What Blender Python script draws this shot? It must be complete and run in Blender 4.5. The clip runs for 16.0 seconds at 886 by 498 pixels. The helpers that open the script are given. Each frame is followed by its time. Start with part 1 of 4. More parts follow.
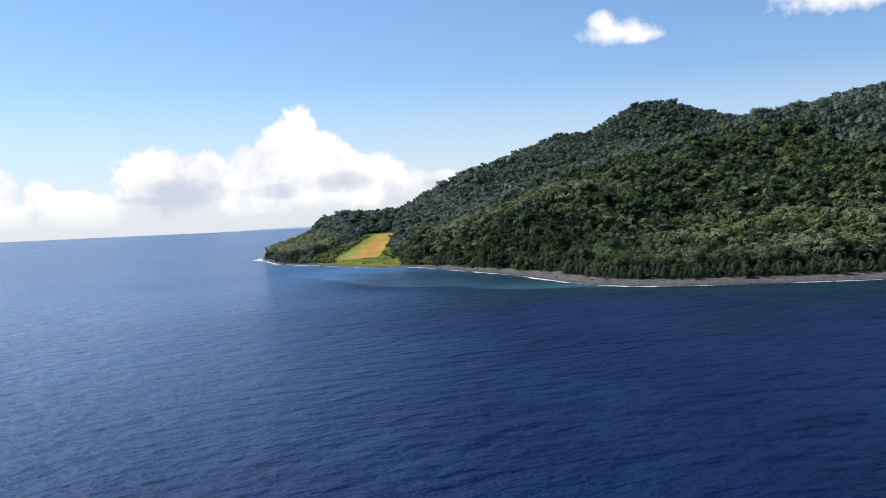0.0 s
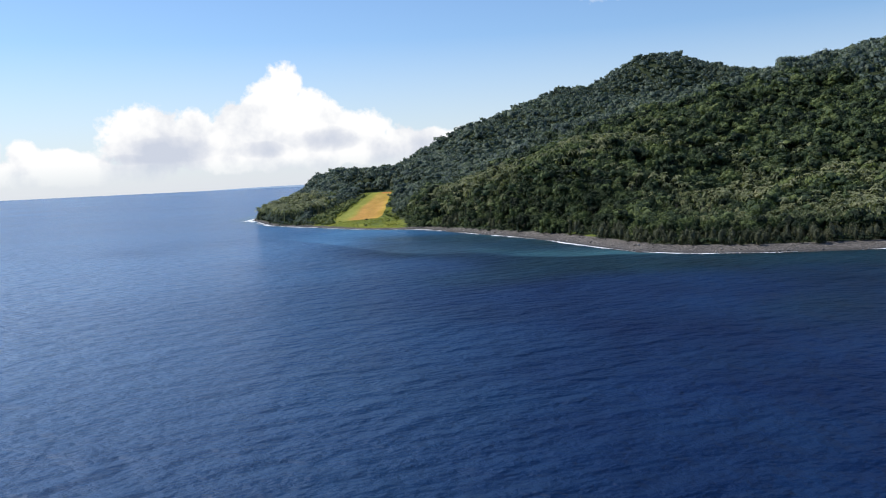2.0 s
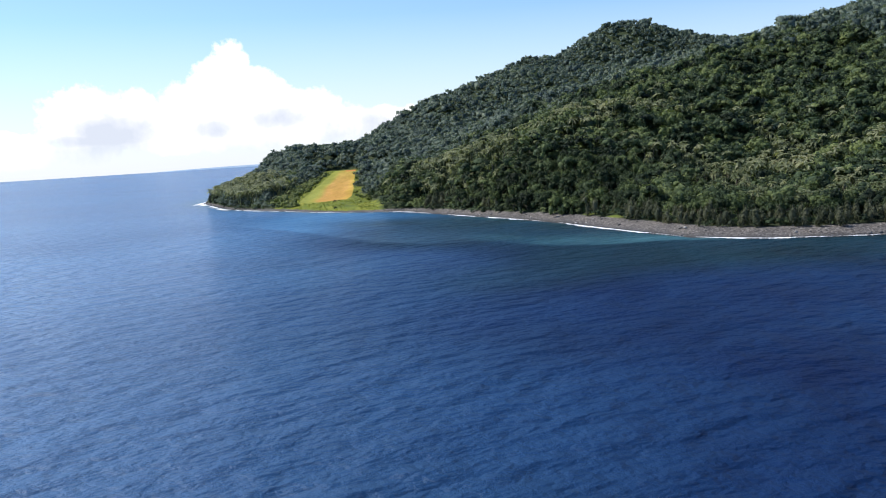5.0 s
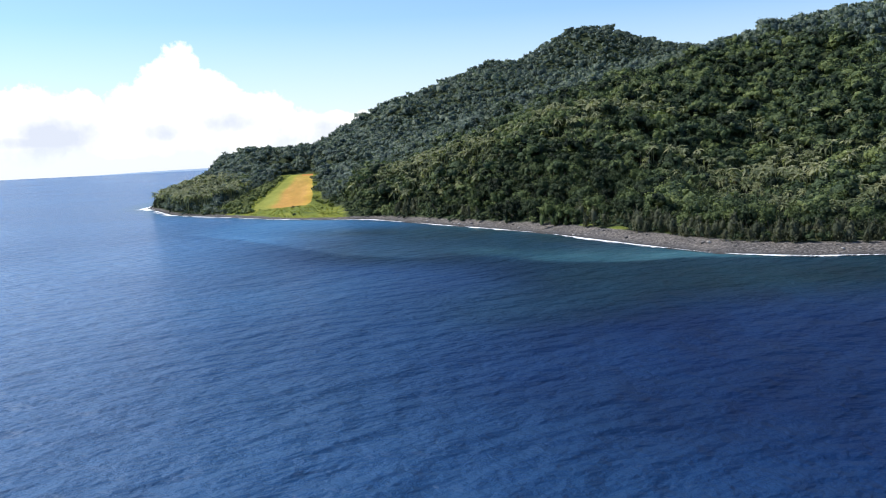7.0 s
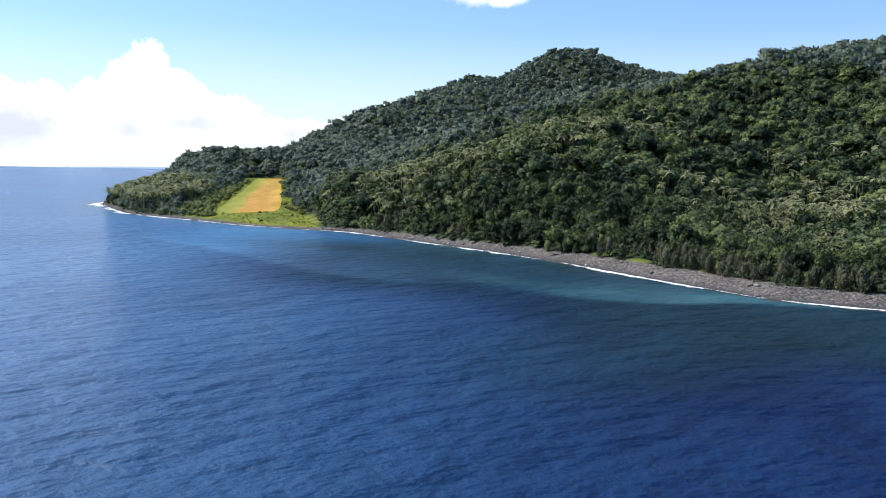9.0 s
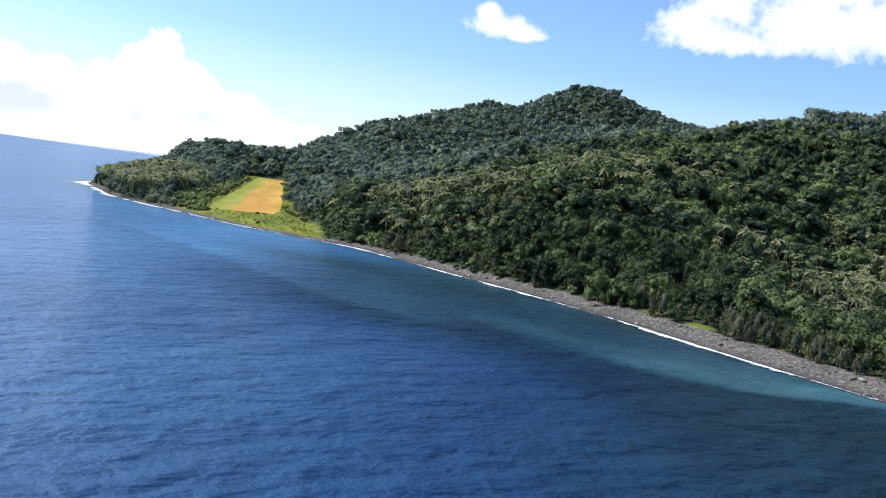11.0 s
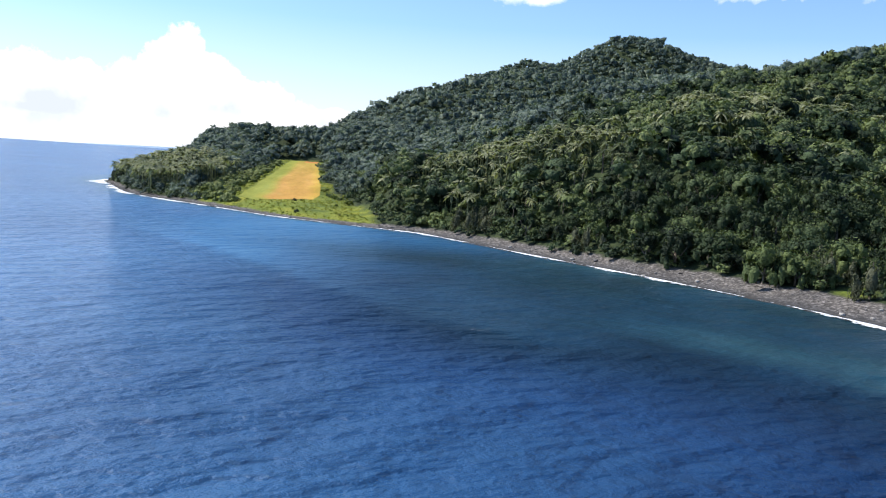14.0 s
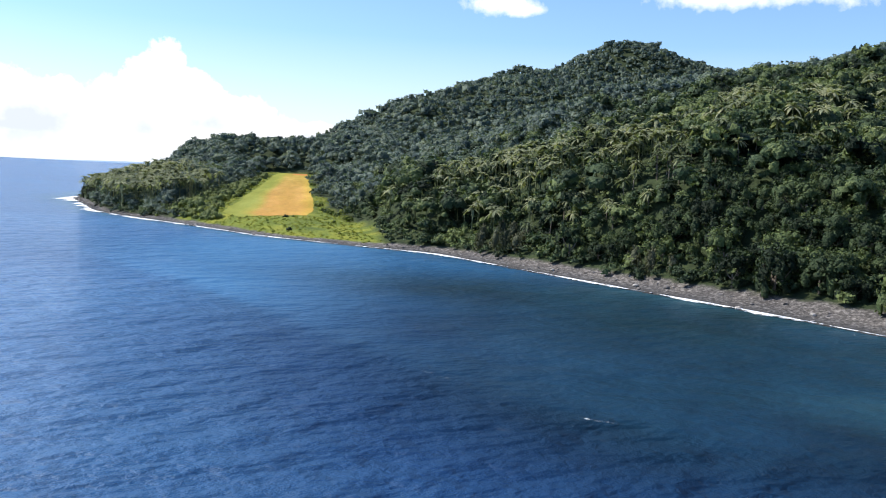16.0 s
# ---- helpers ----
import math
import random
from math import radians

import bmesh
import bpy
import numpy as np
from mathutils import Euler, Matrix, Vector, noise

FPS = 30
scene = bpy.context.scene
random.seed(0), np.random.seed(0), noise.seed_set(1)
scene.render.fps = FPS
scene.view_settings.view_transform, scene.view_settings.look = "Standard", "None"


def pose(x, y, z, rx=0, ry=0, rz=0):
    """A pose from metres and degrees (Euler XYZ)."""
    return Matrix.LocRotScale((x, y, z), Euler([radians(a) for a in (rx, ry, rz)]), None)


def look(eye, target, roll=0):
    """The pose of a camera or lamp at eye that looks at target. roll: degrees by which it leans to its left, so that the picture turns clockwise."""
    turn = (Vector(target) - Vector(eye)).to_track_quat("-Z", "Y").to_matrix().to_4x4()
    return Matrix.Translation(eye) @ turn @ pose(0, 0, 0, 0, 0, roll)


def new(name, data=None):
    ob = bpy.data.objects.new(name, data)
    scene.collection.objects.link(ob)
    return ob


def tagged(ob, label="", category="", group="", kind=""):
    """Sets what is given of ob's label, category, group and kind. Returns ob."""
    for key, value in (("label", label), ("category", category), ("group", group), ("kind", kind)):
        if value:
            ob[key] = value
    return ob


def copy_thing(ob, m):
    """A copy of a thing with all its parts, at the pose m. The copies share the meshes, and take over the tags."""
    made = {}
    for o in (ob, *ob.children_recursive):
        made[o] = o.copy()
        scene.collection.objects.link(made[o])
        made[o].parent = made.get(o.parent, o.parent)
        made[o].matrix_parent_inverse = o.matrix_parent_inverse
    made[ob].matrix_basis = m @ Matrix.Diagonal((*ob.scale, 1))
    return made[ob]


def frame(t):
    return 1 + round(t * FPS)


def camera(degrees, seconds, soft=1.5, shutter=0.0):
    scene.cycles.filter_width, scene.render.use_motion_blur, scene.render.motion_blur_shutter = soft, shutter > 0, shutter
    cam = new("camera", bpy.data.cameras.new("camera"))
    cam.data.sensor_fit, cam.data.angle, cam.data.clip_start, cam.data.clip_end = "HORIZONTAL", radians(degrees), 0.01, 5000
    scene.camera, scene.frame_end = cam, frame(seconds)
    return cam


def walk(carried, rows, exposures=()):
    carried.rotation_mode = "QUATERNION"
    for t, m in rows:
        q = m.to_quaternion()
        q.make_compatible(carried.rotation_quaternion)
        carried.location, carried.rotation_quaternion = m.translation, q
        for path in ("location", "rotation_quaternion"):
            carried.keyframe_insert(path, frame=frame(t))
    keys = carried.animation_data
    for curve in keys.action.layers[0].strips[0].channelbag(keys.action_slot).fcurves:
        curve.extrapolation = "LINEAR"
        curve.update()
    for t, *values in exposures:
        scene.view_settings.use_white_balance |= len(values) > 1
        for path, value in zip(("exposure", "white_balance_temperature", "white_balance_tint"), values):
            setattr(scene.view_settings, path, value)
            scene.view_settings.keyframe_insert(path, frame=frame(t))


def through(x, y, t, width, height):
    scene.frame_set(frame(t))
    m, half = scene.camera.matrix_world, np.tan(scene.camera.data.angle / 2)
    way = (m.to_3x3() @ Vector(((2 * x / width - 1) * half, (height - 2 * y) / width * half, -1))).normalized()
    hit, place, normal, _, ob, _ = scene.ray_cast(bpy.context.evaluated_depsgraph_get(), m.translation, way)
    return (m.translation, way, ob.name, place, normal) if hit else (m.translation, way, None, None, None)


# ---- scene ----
cam = camera(54.9, 16.0, soft=1.05)
PATH = [
    (0, (6.29, -20.16, 49.51), (3.90, 79.74, 45.86), -2.53),
    (0.5, (0.06, -1.87, 49.84), (-1.68, 98.01, 45.33), -2.66),
    (1, (-5.86, 16.15, 50.05), (-7.62, 115.89, 43.05), -2.84),
    (1.5, (-11.46, 33.91, 50.15), (-13.22, 133.54, 41.68), -2.56),
    (2, (-16.76, 51.43, 50.14), (-17.92, 151.05, 41.52), -2.65),
    (2.5, (-21.75, 68.71, 50.02), (-22.04, 168.29, 40.82), -2.52),
    (3, (-26.43, 85.78, 49.82), (-25.78, 185.22, 39.24), -2.91),
    (3.5, (-30.82, 102.65, 49.52), (-29.28, 202.01, 38.28), -3.51),
    (4, (-34.92, 119.33, 49.14), (-32.65, 218.64, 37.66), -3.63),
    (6.5, (-51.41, 200.40, 46.21), (-43.19, 299.43, 35.03), -3.00),
    (7, (-53.99, 216.24, 45.47), (-44.12, 315.15, 34.48), -2.74),
    (7.5, (-56.35, 232.00, 44.68), (-44.86, 330.73, 33.67), -2.55),
    (8, (-58.53, 247.68, 43.87), (-45.69, 346.27, 33.11), -2.15),
    (8.5, (-60.53, 263.31, 43.03), (-46.73, 361.84, 33.02), -0.95),
    (11, (-68.62, 341.00, 38.66), (-53.23, 439.61, 32.41), 8.33),
    (11.5, (-70.00, 356.55, 37.80), (-55.10, 455.25, 31.75), 7.33),
    (12, (-71.36, 372.14, 36.96), (-57.68, 470.96, 30.00), 5.77),
    (12.5, (-72.73, 387.79, 36.14), (-60.61, 486.71, 27.90), 4.69),
    (13, (-74.14, 403.50, 35.36), (-62.80, 502.44, 26.26), 3.85),
    (13.5, (-75.60, 419.29, 34.61), (-64.37, 518.20, 25.05), 3.29),
    (14, (-77.16, 435.18, 33.91), (-65.51, 534.02, 24.11), 3.78),
    (14.5, (-78.83, 451.18, 33.26), (-66.31, 549.96, 24.00), 4.35),
    (15, (-80.67, 467.29, 32.66), (-67.18, 566.01, 24.12), 3.91),
    (15.5, (-82.69, 483.55, 32.13), (-68.81, 582.22, 23.64), 3.46),
    (16, (-84.94, 499.96, 31.67), (-71.61, 598.71, 23.31), 2.91),
]
walk(cam, [(t, look(eye, target, roll)) for t, eye, target, roll in PATH], [(0.0, -0.04), (2.1, -0.08), (2.6, 0.04), (3.5, 0.04), (4.0, 0.15), (7.0, 0.27), (11.0, 0.38), (16.0, 0.41)])

# ---- light: clear tropical sky with cumulus, sun high over the sea ----
SUN_AZ, SUN_EL = -63.0, 50.0          # degrees: azimuth from +y (minus: towards -x), elevation
world = bpy.data.worlds.new("sky")
scene.world = world
world.use_nodes = True
wt = world.node_tree
wt.nodes.clear()


def wn(kind, **sets):
    n = wt.nodes.new(kind)
    for k, v in sets.items():
        n.inputs[k.replace("_", " ")].default_value = v
    return n


def wmath(op, a, b=None, c=None, clamp=False):
    n = wt.nodes.new("ShaderNodeMath")
    n.operation, n.use_clamp = op, clamp
    for i, v in enumerate((a, b, c)):
        if v is None:
            continue
        if isinstance(v, (int, float)):
            n.inputs[i].default_value = v
        else:
            wt.links.new(v, n.inputs[i])
    return n.outputs[0]


sky = wt.nodes.new("ShaderNodeTexSky")
sky.sky_type, sky.sun_disc = "NISHITA", False
sky.sun_elevation, sky.sun_rotation = radians(SUN_EL), radians(SUN_AZ)
sky.air_density, sky.dust_density, sky.ozone_density = 1.0, 0.2, 3.0
tc = wt.nodes.new("ShaderNodeTexCoord")
sep = wt.nodes.new("ShaderNodeSeparateXYZ")
wt.links.new(tc.outputs["Generated"], sep.inputs[0])
az = wmath("MULTIPLY", wmath("ARCTAN2", sep.outputs[0], sep.outputs[1]), 57.29578)
el = wmath("MULTIPLY", wmath("ARCSINE", sep.outputs[2]), 57.29578)
puff = wn("ShaderNodeTexNoise", Scale=34.0, Detail=7.0, Roughness=0.55)
wt.links.new(tc.outputs["Generated"], puff.inputs["Vector"])
lump = wn("ShaderNodeTexNoise", Scale=9.0, Detail=3.0, Roughness=0.5)
wt.links.new(tc.outputs["Generated"], lump.inputs["Vector"])
curl = wn("ShaderNodeTexNoise", Scale=95.0, Detail=6.0, Roughness=0.6)
wt.links.new(tc.outputs["Generated"], curl.inputs["Vector"])
ragged = wmath("ADD", wmath("MULTIPLY", wmath("SUBTRACT", puff.outputs[0], 0.5), 1.7), wmath("MULTIPLY", wmath("SUBTRACT", lump.outputs[0], 0.5), 0.9))
ragged = wmath("ADD", ragged, wmath("MULTIPLY", wmath("SUBTRACT", curl.outputs[0], 0.5), 1.1))
# each cumulus heap: azimuth, elevation, half width, half height (degrees)
HEAPS = [(-11.0, 1.9, 11.0, 1.1), (-19.5, 3.0, 2.9, 2.3), (-16.6, 3.0, 2.2, 1.9), (-15.0, 2.6, 2.0, 1.6), (-13.9, 3.6, 1.6, 1.8), (-12.3, 4.6, 1.5, 1.8),
         (-10.8, 5.8, 1.3, 1.9), (-11.3, 4.4, 2.2, 2.0), (-9.2, 4.6, 1.6, 1.4), (-8.2, 4.1, 1.5, 1.5), (-6.6, 3.2, 1.8, 1.3), (-5.0, 3.1, 1.4, 1.6), (-3.2, 2.3, 1.9, 1.3),
         (-1.5, 2.0, 2.0, 1.2), (1.0, 1.9, 2.0, 1.2), (3.5, 1.6, 3.0, 1.0), (-10.5, 3.0, 5.0, 1.6), (-17.5, 2.6, 4.5, 1.3), (-28.8, 2.6, 1.1, 1.4), (-26.4, 2.0, 1.0, 1.2), (-24.5, 1.6, 2.4, 1.0), (-25.0, 1.2, 6.0, 0.9), (-33.0, 1.3, 5.0, 1.0), (-36.0, 3.0, 6.0, 2.2),
         (-56.0, 3.0, 8.0, 2.4), (75.0, 8.0, 10.0, 4.0), (120.0, 6.0, 12.0, 4.0), (-110.0, 5.0, 10.0, 3.0), (170.0, 7.0, 14.0, 4.0)]
body = None
for ha, he, hw, hh in HEAPS:
    dx = wmath("DIVIDE", wmath("SUBTRACT", az, ha), hw)
    dy = wmath("DIVIDE", wmath("SUBTRACT", el, he), hh)
    v = wmath("MULTIPLY", wmath("SUBTRACT", 1.0, wmath("SQRT", wmath("ADD", wmath("MULTIPLY", dx, dx), wmath("MULTIPLY", dy, dy)))),1.6)
    body = v if body is None else wmath("SMOOTH_MAX", body, v, 0.25)
# nearer, softer cumulus over the island
SOFT = [(10.6, 11.4, 2.3, 0.8), (9.8, 12.0, 1.1, 0.8), (12.1, 11.0, 1.4, 0.5), (23.0, 12.8, 2.6, 1.5), (24.4, 14.2, 2.2, 1.4), (25.0, 12.0, 3.6, 0.9), (30.0, 13.1, 4.6, 1.7),
        (34.5, 13.4, 5.0, 2.0), (42.0, 13.4, 6.0, 2.4), (30.5, 15.9, 4.0, 1.8)]
soft_body = None
for ha, he, hw, hh in SOFT:
    dx = wmath("DIVIDE", wmath("SUBTRACT", az, ha), hw)
    dy = wmath("DIVIDE", wmath("SUBTRACT", el, he), hh)
    v = wmath("SUBTRACT", 1.0, wmath("SQRT", wmath("ADD", wmath("MULTIPLY", dx, dx), wmath("MULTIPLY", dy, dy))))
    soft_body = v if soft_body is None else wmath("SMOOTH_MAX", soft_body, v, 0.3)
soft_cover = wmath("MULTIPLY", wmath("ADD", wmath("ADD", soft_body, wmath("MULTIPLY", ragged, 0.75)), 0.12), 1.35, clamp=True)
near_body = wmath("ADD", wmath("MULTIPLY", body, 0.8), 1.0, clamp=True)
cover = wmath("MULTIPLY", wmath("ADD", wmath("ADD", body, wmath("MULTIPLY", ragged, near_body)), 0.12), 2.6, clamp=True)
cover = wmath("MULTIPLY", cover, wmath("DIVIDE", wmath("SUBTRACT", el, 0.1), 1.6, clamp=True))
cover = wmath("MAXIMUM", cover, wmath("MULTIPLY", soft_cover, wmath("DIVIDE", wmath("SUBTRACT", el, 6.0), 2.0, clamp=True)))
veil = wmath("MULTIPLY", wmath("SUBTRACT", 1.0, wmath("DIVIDE", el, 9.0), clamp=True), 0.8, clamp=True)
grey = wn("ShaderNodeTexNoise", Scale=14.0, Detail=5.0, Roughness=0.55)
wt.links.new(tc.outputs["Generated"], grey.inputs["Vector"])
ramp = wt.nodes.new("ShaderNodeValToRGB")
ramp.color_ramp.elements[0].position, ramp.color_ramp.elements[0].color = 0.30, (5.2, 5.6, 6.5, 1)
ramp.color_ramp.elements[1].position, ramp.color_ramp.elements[1].color = 0.56, (8.5, 8.5, 8.5, 1)
mid_tone = ramp.color_ramp.elements.new(0.42)
mid_tone.color = (6.3, 6.55, 7.15, 1)
# flat grey undersides of the two largest heaps
under = None
for ua, ue, uw, uh, deepness in ((-8.4, 2.75, 3.2, 0.9, 1.5), (-12.0, 2.2, 2.6, 0.6, 0.9), (-17.9, 2.4, 3.4, 0.9, 0.9), (-20.2, 1.9, 2.0, 0.4, 1.0)):
    ux_, uy_ = wmath("DIVIDE", wmath("SUBTRACT", az, ua), uw), wmath("DIVIDE", wmath("SUBTRACT", el, ue), uh)
    v = wmath("SUBTRACT", 1.0, wmath("ADD", wmath("MULTIPLY", ux_, ux_), wmath("MULTIPLY", uy_, uy_)), clamp=True)
    v = wmath("MULTIPLY", v, deepness)
    under = v if under is None else wmath("MAXIMUM", under, v)
tone = wmath("ADD", grey.outputs[0], wmath("MULTIPLY", wmath("SUBTRACT", el, 1.6), 0.05))
wt.links.new(wmath("SUBTRACT", tone, wmath("MULTIPLY", under, 0.14)), ramp.inputs[0])


def wmix(fac, a, b):
    n = wt.nodes.new("ShaderNodeMix")
    n.data_type = "RGBA"
    wt.links.new(fac, n.inputs[0])
    for i, v in ((6, a), (7, b)):
        if isinstance(v, tuple):
            n.inputs[i].default_value = v
        else:
            wt.links.new(v, n.inputs[i])
    return n.outputs[2]


blue = wt.nodes.new("ShaderNodeMix")
blue.data_type, blue.blend_type = "RGBA", "MULTIPLY"
blue.inputs[0].default_value = 1.0
blue.inputs[7].default_value = (0.89, 1.005, 1.155, 1)
wt.links.new(sky.outputs[0], blue.inputs[6])
hazed = wmix(veil, blue.outputs[2], (6.15, 6.5, 7.3, 1))
clouded = wmix(cover, hazed, ramp.outputs[0])
bg = wn("ShaderNodeBackground", Strength=0.126)
wt.links.new(clouded, bg.inputs[0])
wo = wt.nodes.new("ShaderNodeOutputWorld")
wt.links.new(bg.outputs[0], wo.inputs[0])

sun = new("sun", bpy.data.lights.new("sun", "SUN"))
sun.data.energy, sun.data.angle, sun.data.color = 5.0, radians(0.53), (1.0, 0.965, 0.91)
sa, se = radians(SUN_AZ), radians(SUN_EL)
sun_way = Vector((math.sin(sa) * math.cos(se), math.cos(sa) * math.cos(se), math.sin(se)))
sun.matrix_world = look(sun_way * 100, (0, 0, 0))

# ---- materials ----
def material(name, rough=0.8, spec=0.3):
    m = bpy.data.materials.new(name)
    m.use_nodes = True
    b = m.node_tree.nodes["Principled BSDF"]
    b.inputs["Roughness"].default_value = rough
    b.inputs["Specular IOR Level"].default_value = spec
    return m, m.node_tree, b


def node(tree, kind, **sets):
    n = tree.nodes.new(kind)
    for k, v in sets.items():
        n.inputs[k.replace("_", " ")].default_value = v
    return n


def noise_at(tree, scale, detail=4.0, rough=0.55, stretch=None, turn=0.0):
    """Noise over the object's own metres; scale is in cells per metre, turn (degrees) the way of the stretched axes."""
    co = tree.nodes.new("ShaderNodeTexCoord")
    n = node(tree, "ShaderNodeTexNoise", Scale=scale, Detail=detail, Roughness=rough)
    mp = tree.nodes.new("ShaderNodeMapping")
    mp.inputs["Scale"].default_value = stretch or (1, 1, 1)
    place = co.outputs["Object"]
    if turn:
        rot = tree.nodes.new("ShaderNodeMapping")
        rot.inputs["Rotation"].default_value = (0, 0, radians(-turn))
        tree.links.new(place, rot.inputs[0])
        place = rot.outputs[0]
    tree.links.new(place, mp.inputs[0])
    tree.links.new(mp.outputs[0], n.inputs["Vector"])
    return n.outputs[0]


def ramp_of(tree, fac, *stops):
    r = tree.nodes.new("ShaderNodeValToRGB")
    e = r.color_ramp.elements
    while len(e) < len(stops):
        e.new(0.5)
    for el_, (p, c) in zip(e, stops):
        el_.position, el_.color = p, (*c, 1)
    tree.links.new(fac, r.inputs[0])
    return r.outputs[0]


def mixed(tree, fac, a, b, mode="MIX"):
    n = tree.nodes.new("ShaderNodeMix")
    n.data_type, n.blend_type = "RGBA", mode
    for i, v in ((0, fac), (6, a), (7, b)):
        if isinstance(v, (int, float)):
            n.inputs[i].default_value = v
        elif isinstance(v, tuple):
            n.inputs[i].default_value = (*v, 1)
        else:
            tree.links.new(v, n.inputs[i])
    return n.outputs[2]


def bumped(tree, b, height, strength, distance):
    n = node(tree, "ShaderNodeBump", Strength=strength, Distance=distance)
    tree.links.new(height, n.inputs["Height"])
    tree.links.new(n.outputs[0], b.inputs["Normal"])
    return n


def attribute(tree, name):
    n = tree.nodes.new("ShaderNodeAttribute")
    n.attribute_name = name
    return n.outputs["Fac"]


def calc(tree, op, a, b=0.0, clamp=False):
    n = tree.nodes.new("ShaderNodeMath")
    n.operation, n.use_clamp = op, clamp
    for i, v in enumerate((a, b)):
        if isinstance(v, (int, float)):
            n.inputs[i].default_value = v
        else:
            tree.links.new(v, n.inputs[i])
    return n.outputs[0]


def foliage(name, dark, mid, light, through=0.22, patch=0.09, by_object=False):
    """Leaves: hue by tree, by clump and by grain; a little light comes through."""
    m, t, b = material(name, 0.65, 0.16)
    geo = t.nodes.new("ShaderNodeNewGeometry")
    co = t.nodes.new("ShaderNodeTexCoord")
    if by_object:
        tree_hue = t.nodes.new("ShaderNodeObjectInfo").outputs["Random"]
    else:
        v = node(t, "ShaderNodeTexVoronoi", Scale=patch)
        t.links.new(co.outputs["Object"], v.inputs["Vector"])
        sp = t.nodes.new("ShaderNodeSeparateColor")
        t.links.new(v.outputs["Color"], sp.inputs[0])
        tree_hue = sp.outputs[0]
    stand = noise_at(t, 0.022, 2) if not by_object else noise_at(t, 0.25, 2)
    fac = calc(t, "ADD", calc(t, "MULTIPLY", calc(t, "SUBTRACT", tree_hue, 0.18), 0.66), calc(t, "MULTIPLY", geo.outputs["Random Per Island"], 0.24))
    fac = calc(t, "ADD", fac, calc(t, "MULTIPLY", calc(t, "SUBTRACT", stand, 0.28), 0.65))
    col = ramp_of(t, fac, (0.14, dark), (0.5, mid), (0.86, light))
    grain = noise_at(t, 1.6, 3)
    col = mixed(t, 0.55, col, ramp_of(t, grain, (0.3, (0.45, 0.5, 0.4)), (0.7, (1.35, 1.3, 1.2))), "MULTIPLY")
    t.links.new(col, b.inputs["Base Color"])
    bumped(t, b, calc(t, "ADD", noise_at(t, 0.75, 3, 0.6), calc(t, "MULTIPLY", noise_at(t, 2.2, 2), 0.4)), 1.0, 1.1)
    tr = t.nodes.new("ShaderNodeBsdfTranslucent")
    t.links.new(mixed(t, 1.0, col, (1.12, 1.25, 0.65), "MULTIPLY"), tr.inputs[0])
    mx = t.nodes.new("ShaderNodeMixShader")
    mx.inputs[0].default_value = through
    out = t.nodes["Material Output"]
    t.links.new(b.outputs[0], mx.inputs[1])
    t.links.new(tr.outputs[0], mx.inputs[2])
    t.links.new(mx.outputs[0], out.inputs[0])
    return m


LEAF = foliage("jungle leaves", (0.011, 0.022, 0.011), (0.060, 0.092, 0.045), (0.19, 0.23, 0.085), 0.13)
# far forest leaves: the bluish pallor of distance haze is mixed into their colour
LEAF_HAZED = foliage("hill forest leaves, haze tinted", (0.060, 0.090, 0.088), (0.138, 0.180, 0.154), (0.205, 0.24, 0.178), patch=0.09)
LEAF_NEAR = foliage("shore tree leaves", (0.011, 0.021, 0.010), (0.053, 0.080, 0.036), (0.13, 0.165, 0.058), 0.13, by_object=True)
# grove fronds: pale green, lightened further to stand for haze over the cape
PALM_HAZED = foliage("palm fronds", (0.135, 0.155, 0.09), (0.235, 0.255, 0.15), (0.39, 0.39, 0.24), 0.3, 0.12)
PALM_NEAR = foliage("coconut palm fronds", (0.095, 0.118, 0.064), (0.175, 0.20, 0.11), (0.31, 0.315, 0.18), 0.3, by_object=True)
NEEDLE = foliage("grey-green needles", (0.062, 0.074, 0.045), (0.105, 0.112, 0.07), (0.16, 0.165, 0.105), 0.2, by_object=True)
SHRUB = foliage("yellow-green shrub leaves", (0.10, 0.13, 0.028), (0.16, 0.19, 0.035), (0.24, 0.26, 0.05), 0.3, by_object=True)
SHRUB_DULL = foliage("olive shrub leaves", (0.10, 0.135, 0.052), (0.18, 0.215, 0.08), (0.27, 0.30, 0.11), 0.3, by_object=True)
SHRUB_JOINED = foliage("rough grass blades", (0.17, 0.20, 0.04), (0.25, 0.27, 0.05), (0.36, 0.35, 0.065), 0.4, 0.15)

BARK, t, b = material("grey-brown bark", 0.9, 0.2)
g = noise_at(t, 3.0, 5, stretch=(1, 1, 0.25))
t.links.new(ramp_of(t, g, (0.3, (0.09, 0.07, 0.055)), (0.7, (0.24, 0.21, 0.17))), b.inputs["Base Color"])
bumped(t, b, g, 0.5, 0.05)

# island ground: pebble beach, forest floor and rough grass, told apart by distance to the water
GROUND, t, b = material("island ground", 0.95, 0.15)
inl, fld = attribute(t, "inland"), attribute(t, "field")
pebble = noise_at(t, 0.9, 6, 0.75)
swash = noise_at(t, 0.05, 3, 0.5)
stones = ramp_of(t, pebble, (0.36, (0.032, 0.031, 0.031)), (0.5, (0.08, 0.077, 0.075)), (0.64, (0.22, 0.213, 0.208)))
stones = mixed(t, 0.6, stones, ramp_of(t, swash, (0.35, (0.72, 0.70, 0.70)), (0.65, (1.15, 1.08, 1.0))), "MULTIPLY")
dryness = calc(t, "DIVIDE", calc(t, "SUBTRACT", inl, 4.5), 4.0, True)
stones = mixed(t, dryness, stones, mixed(t, 1.0, stones, (1.3, 1.25, 1.2), "MULTIPLY"))
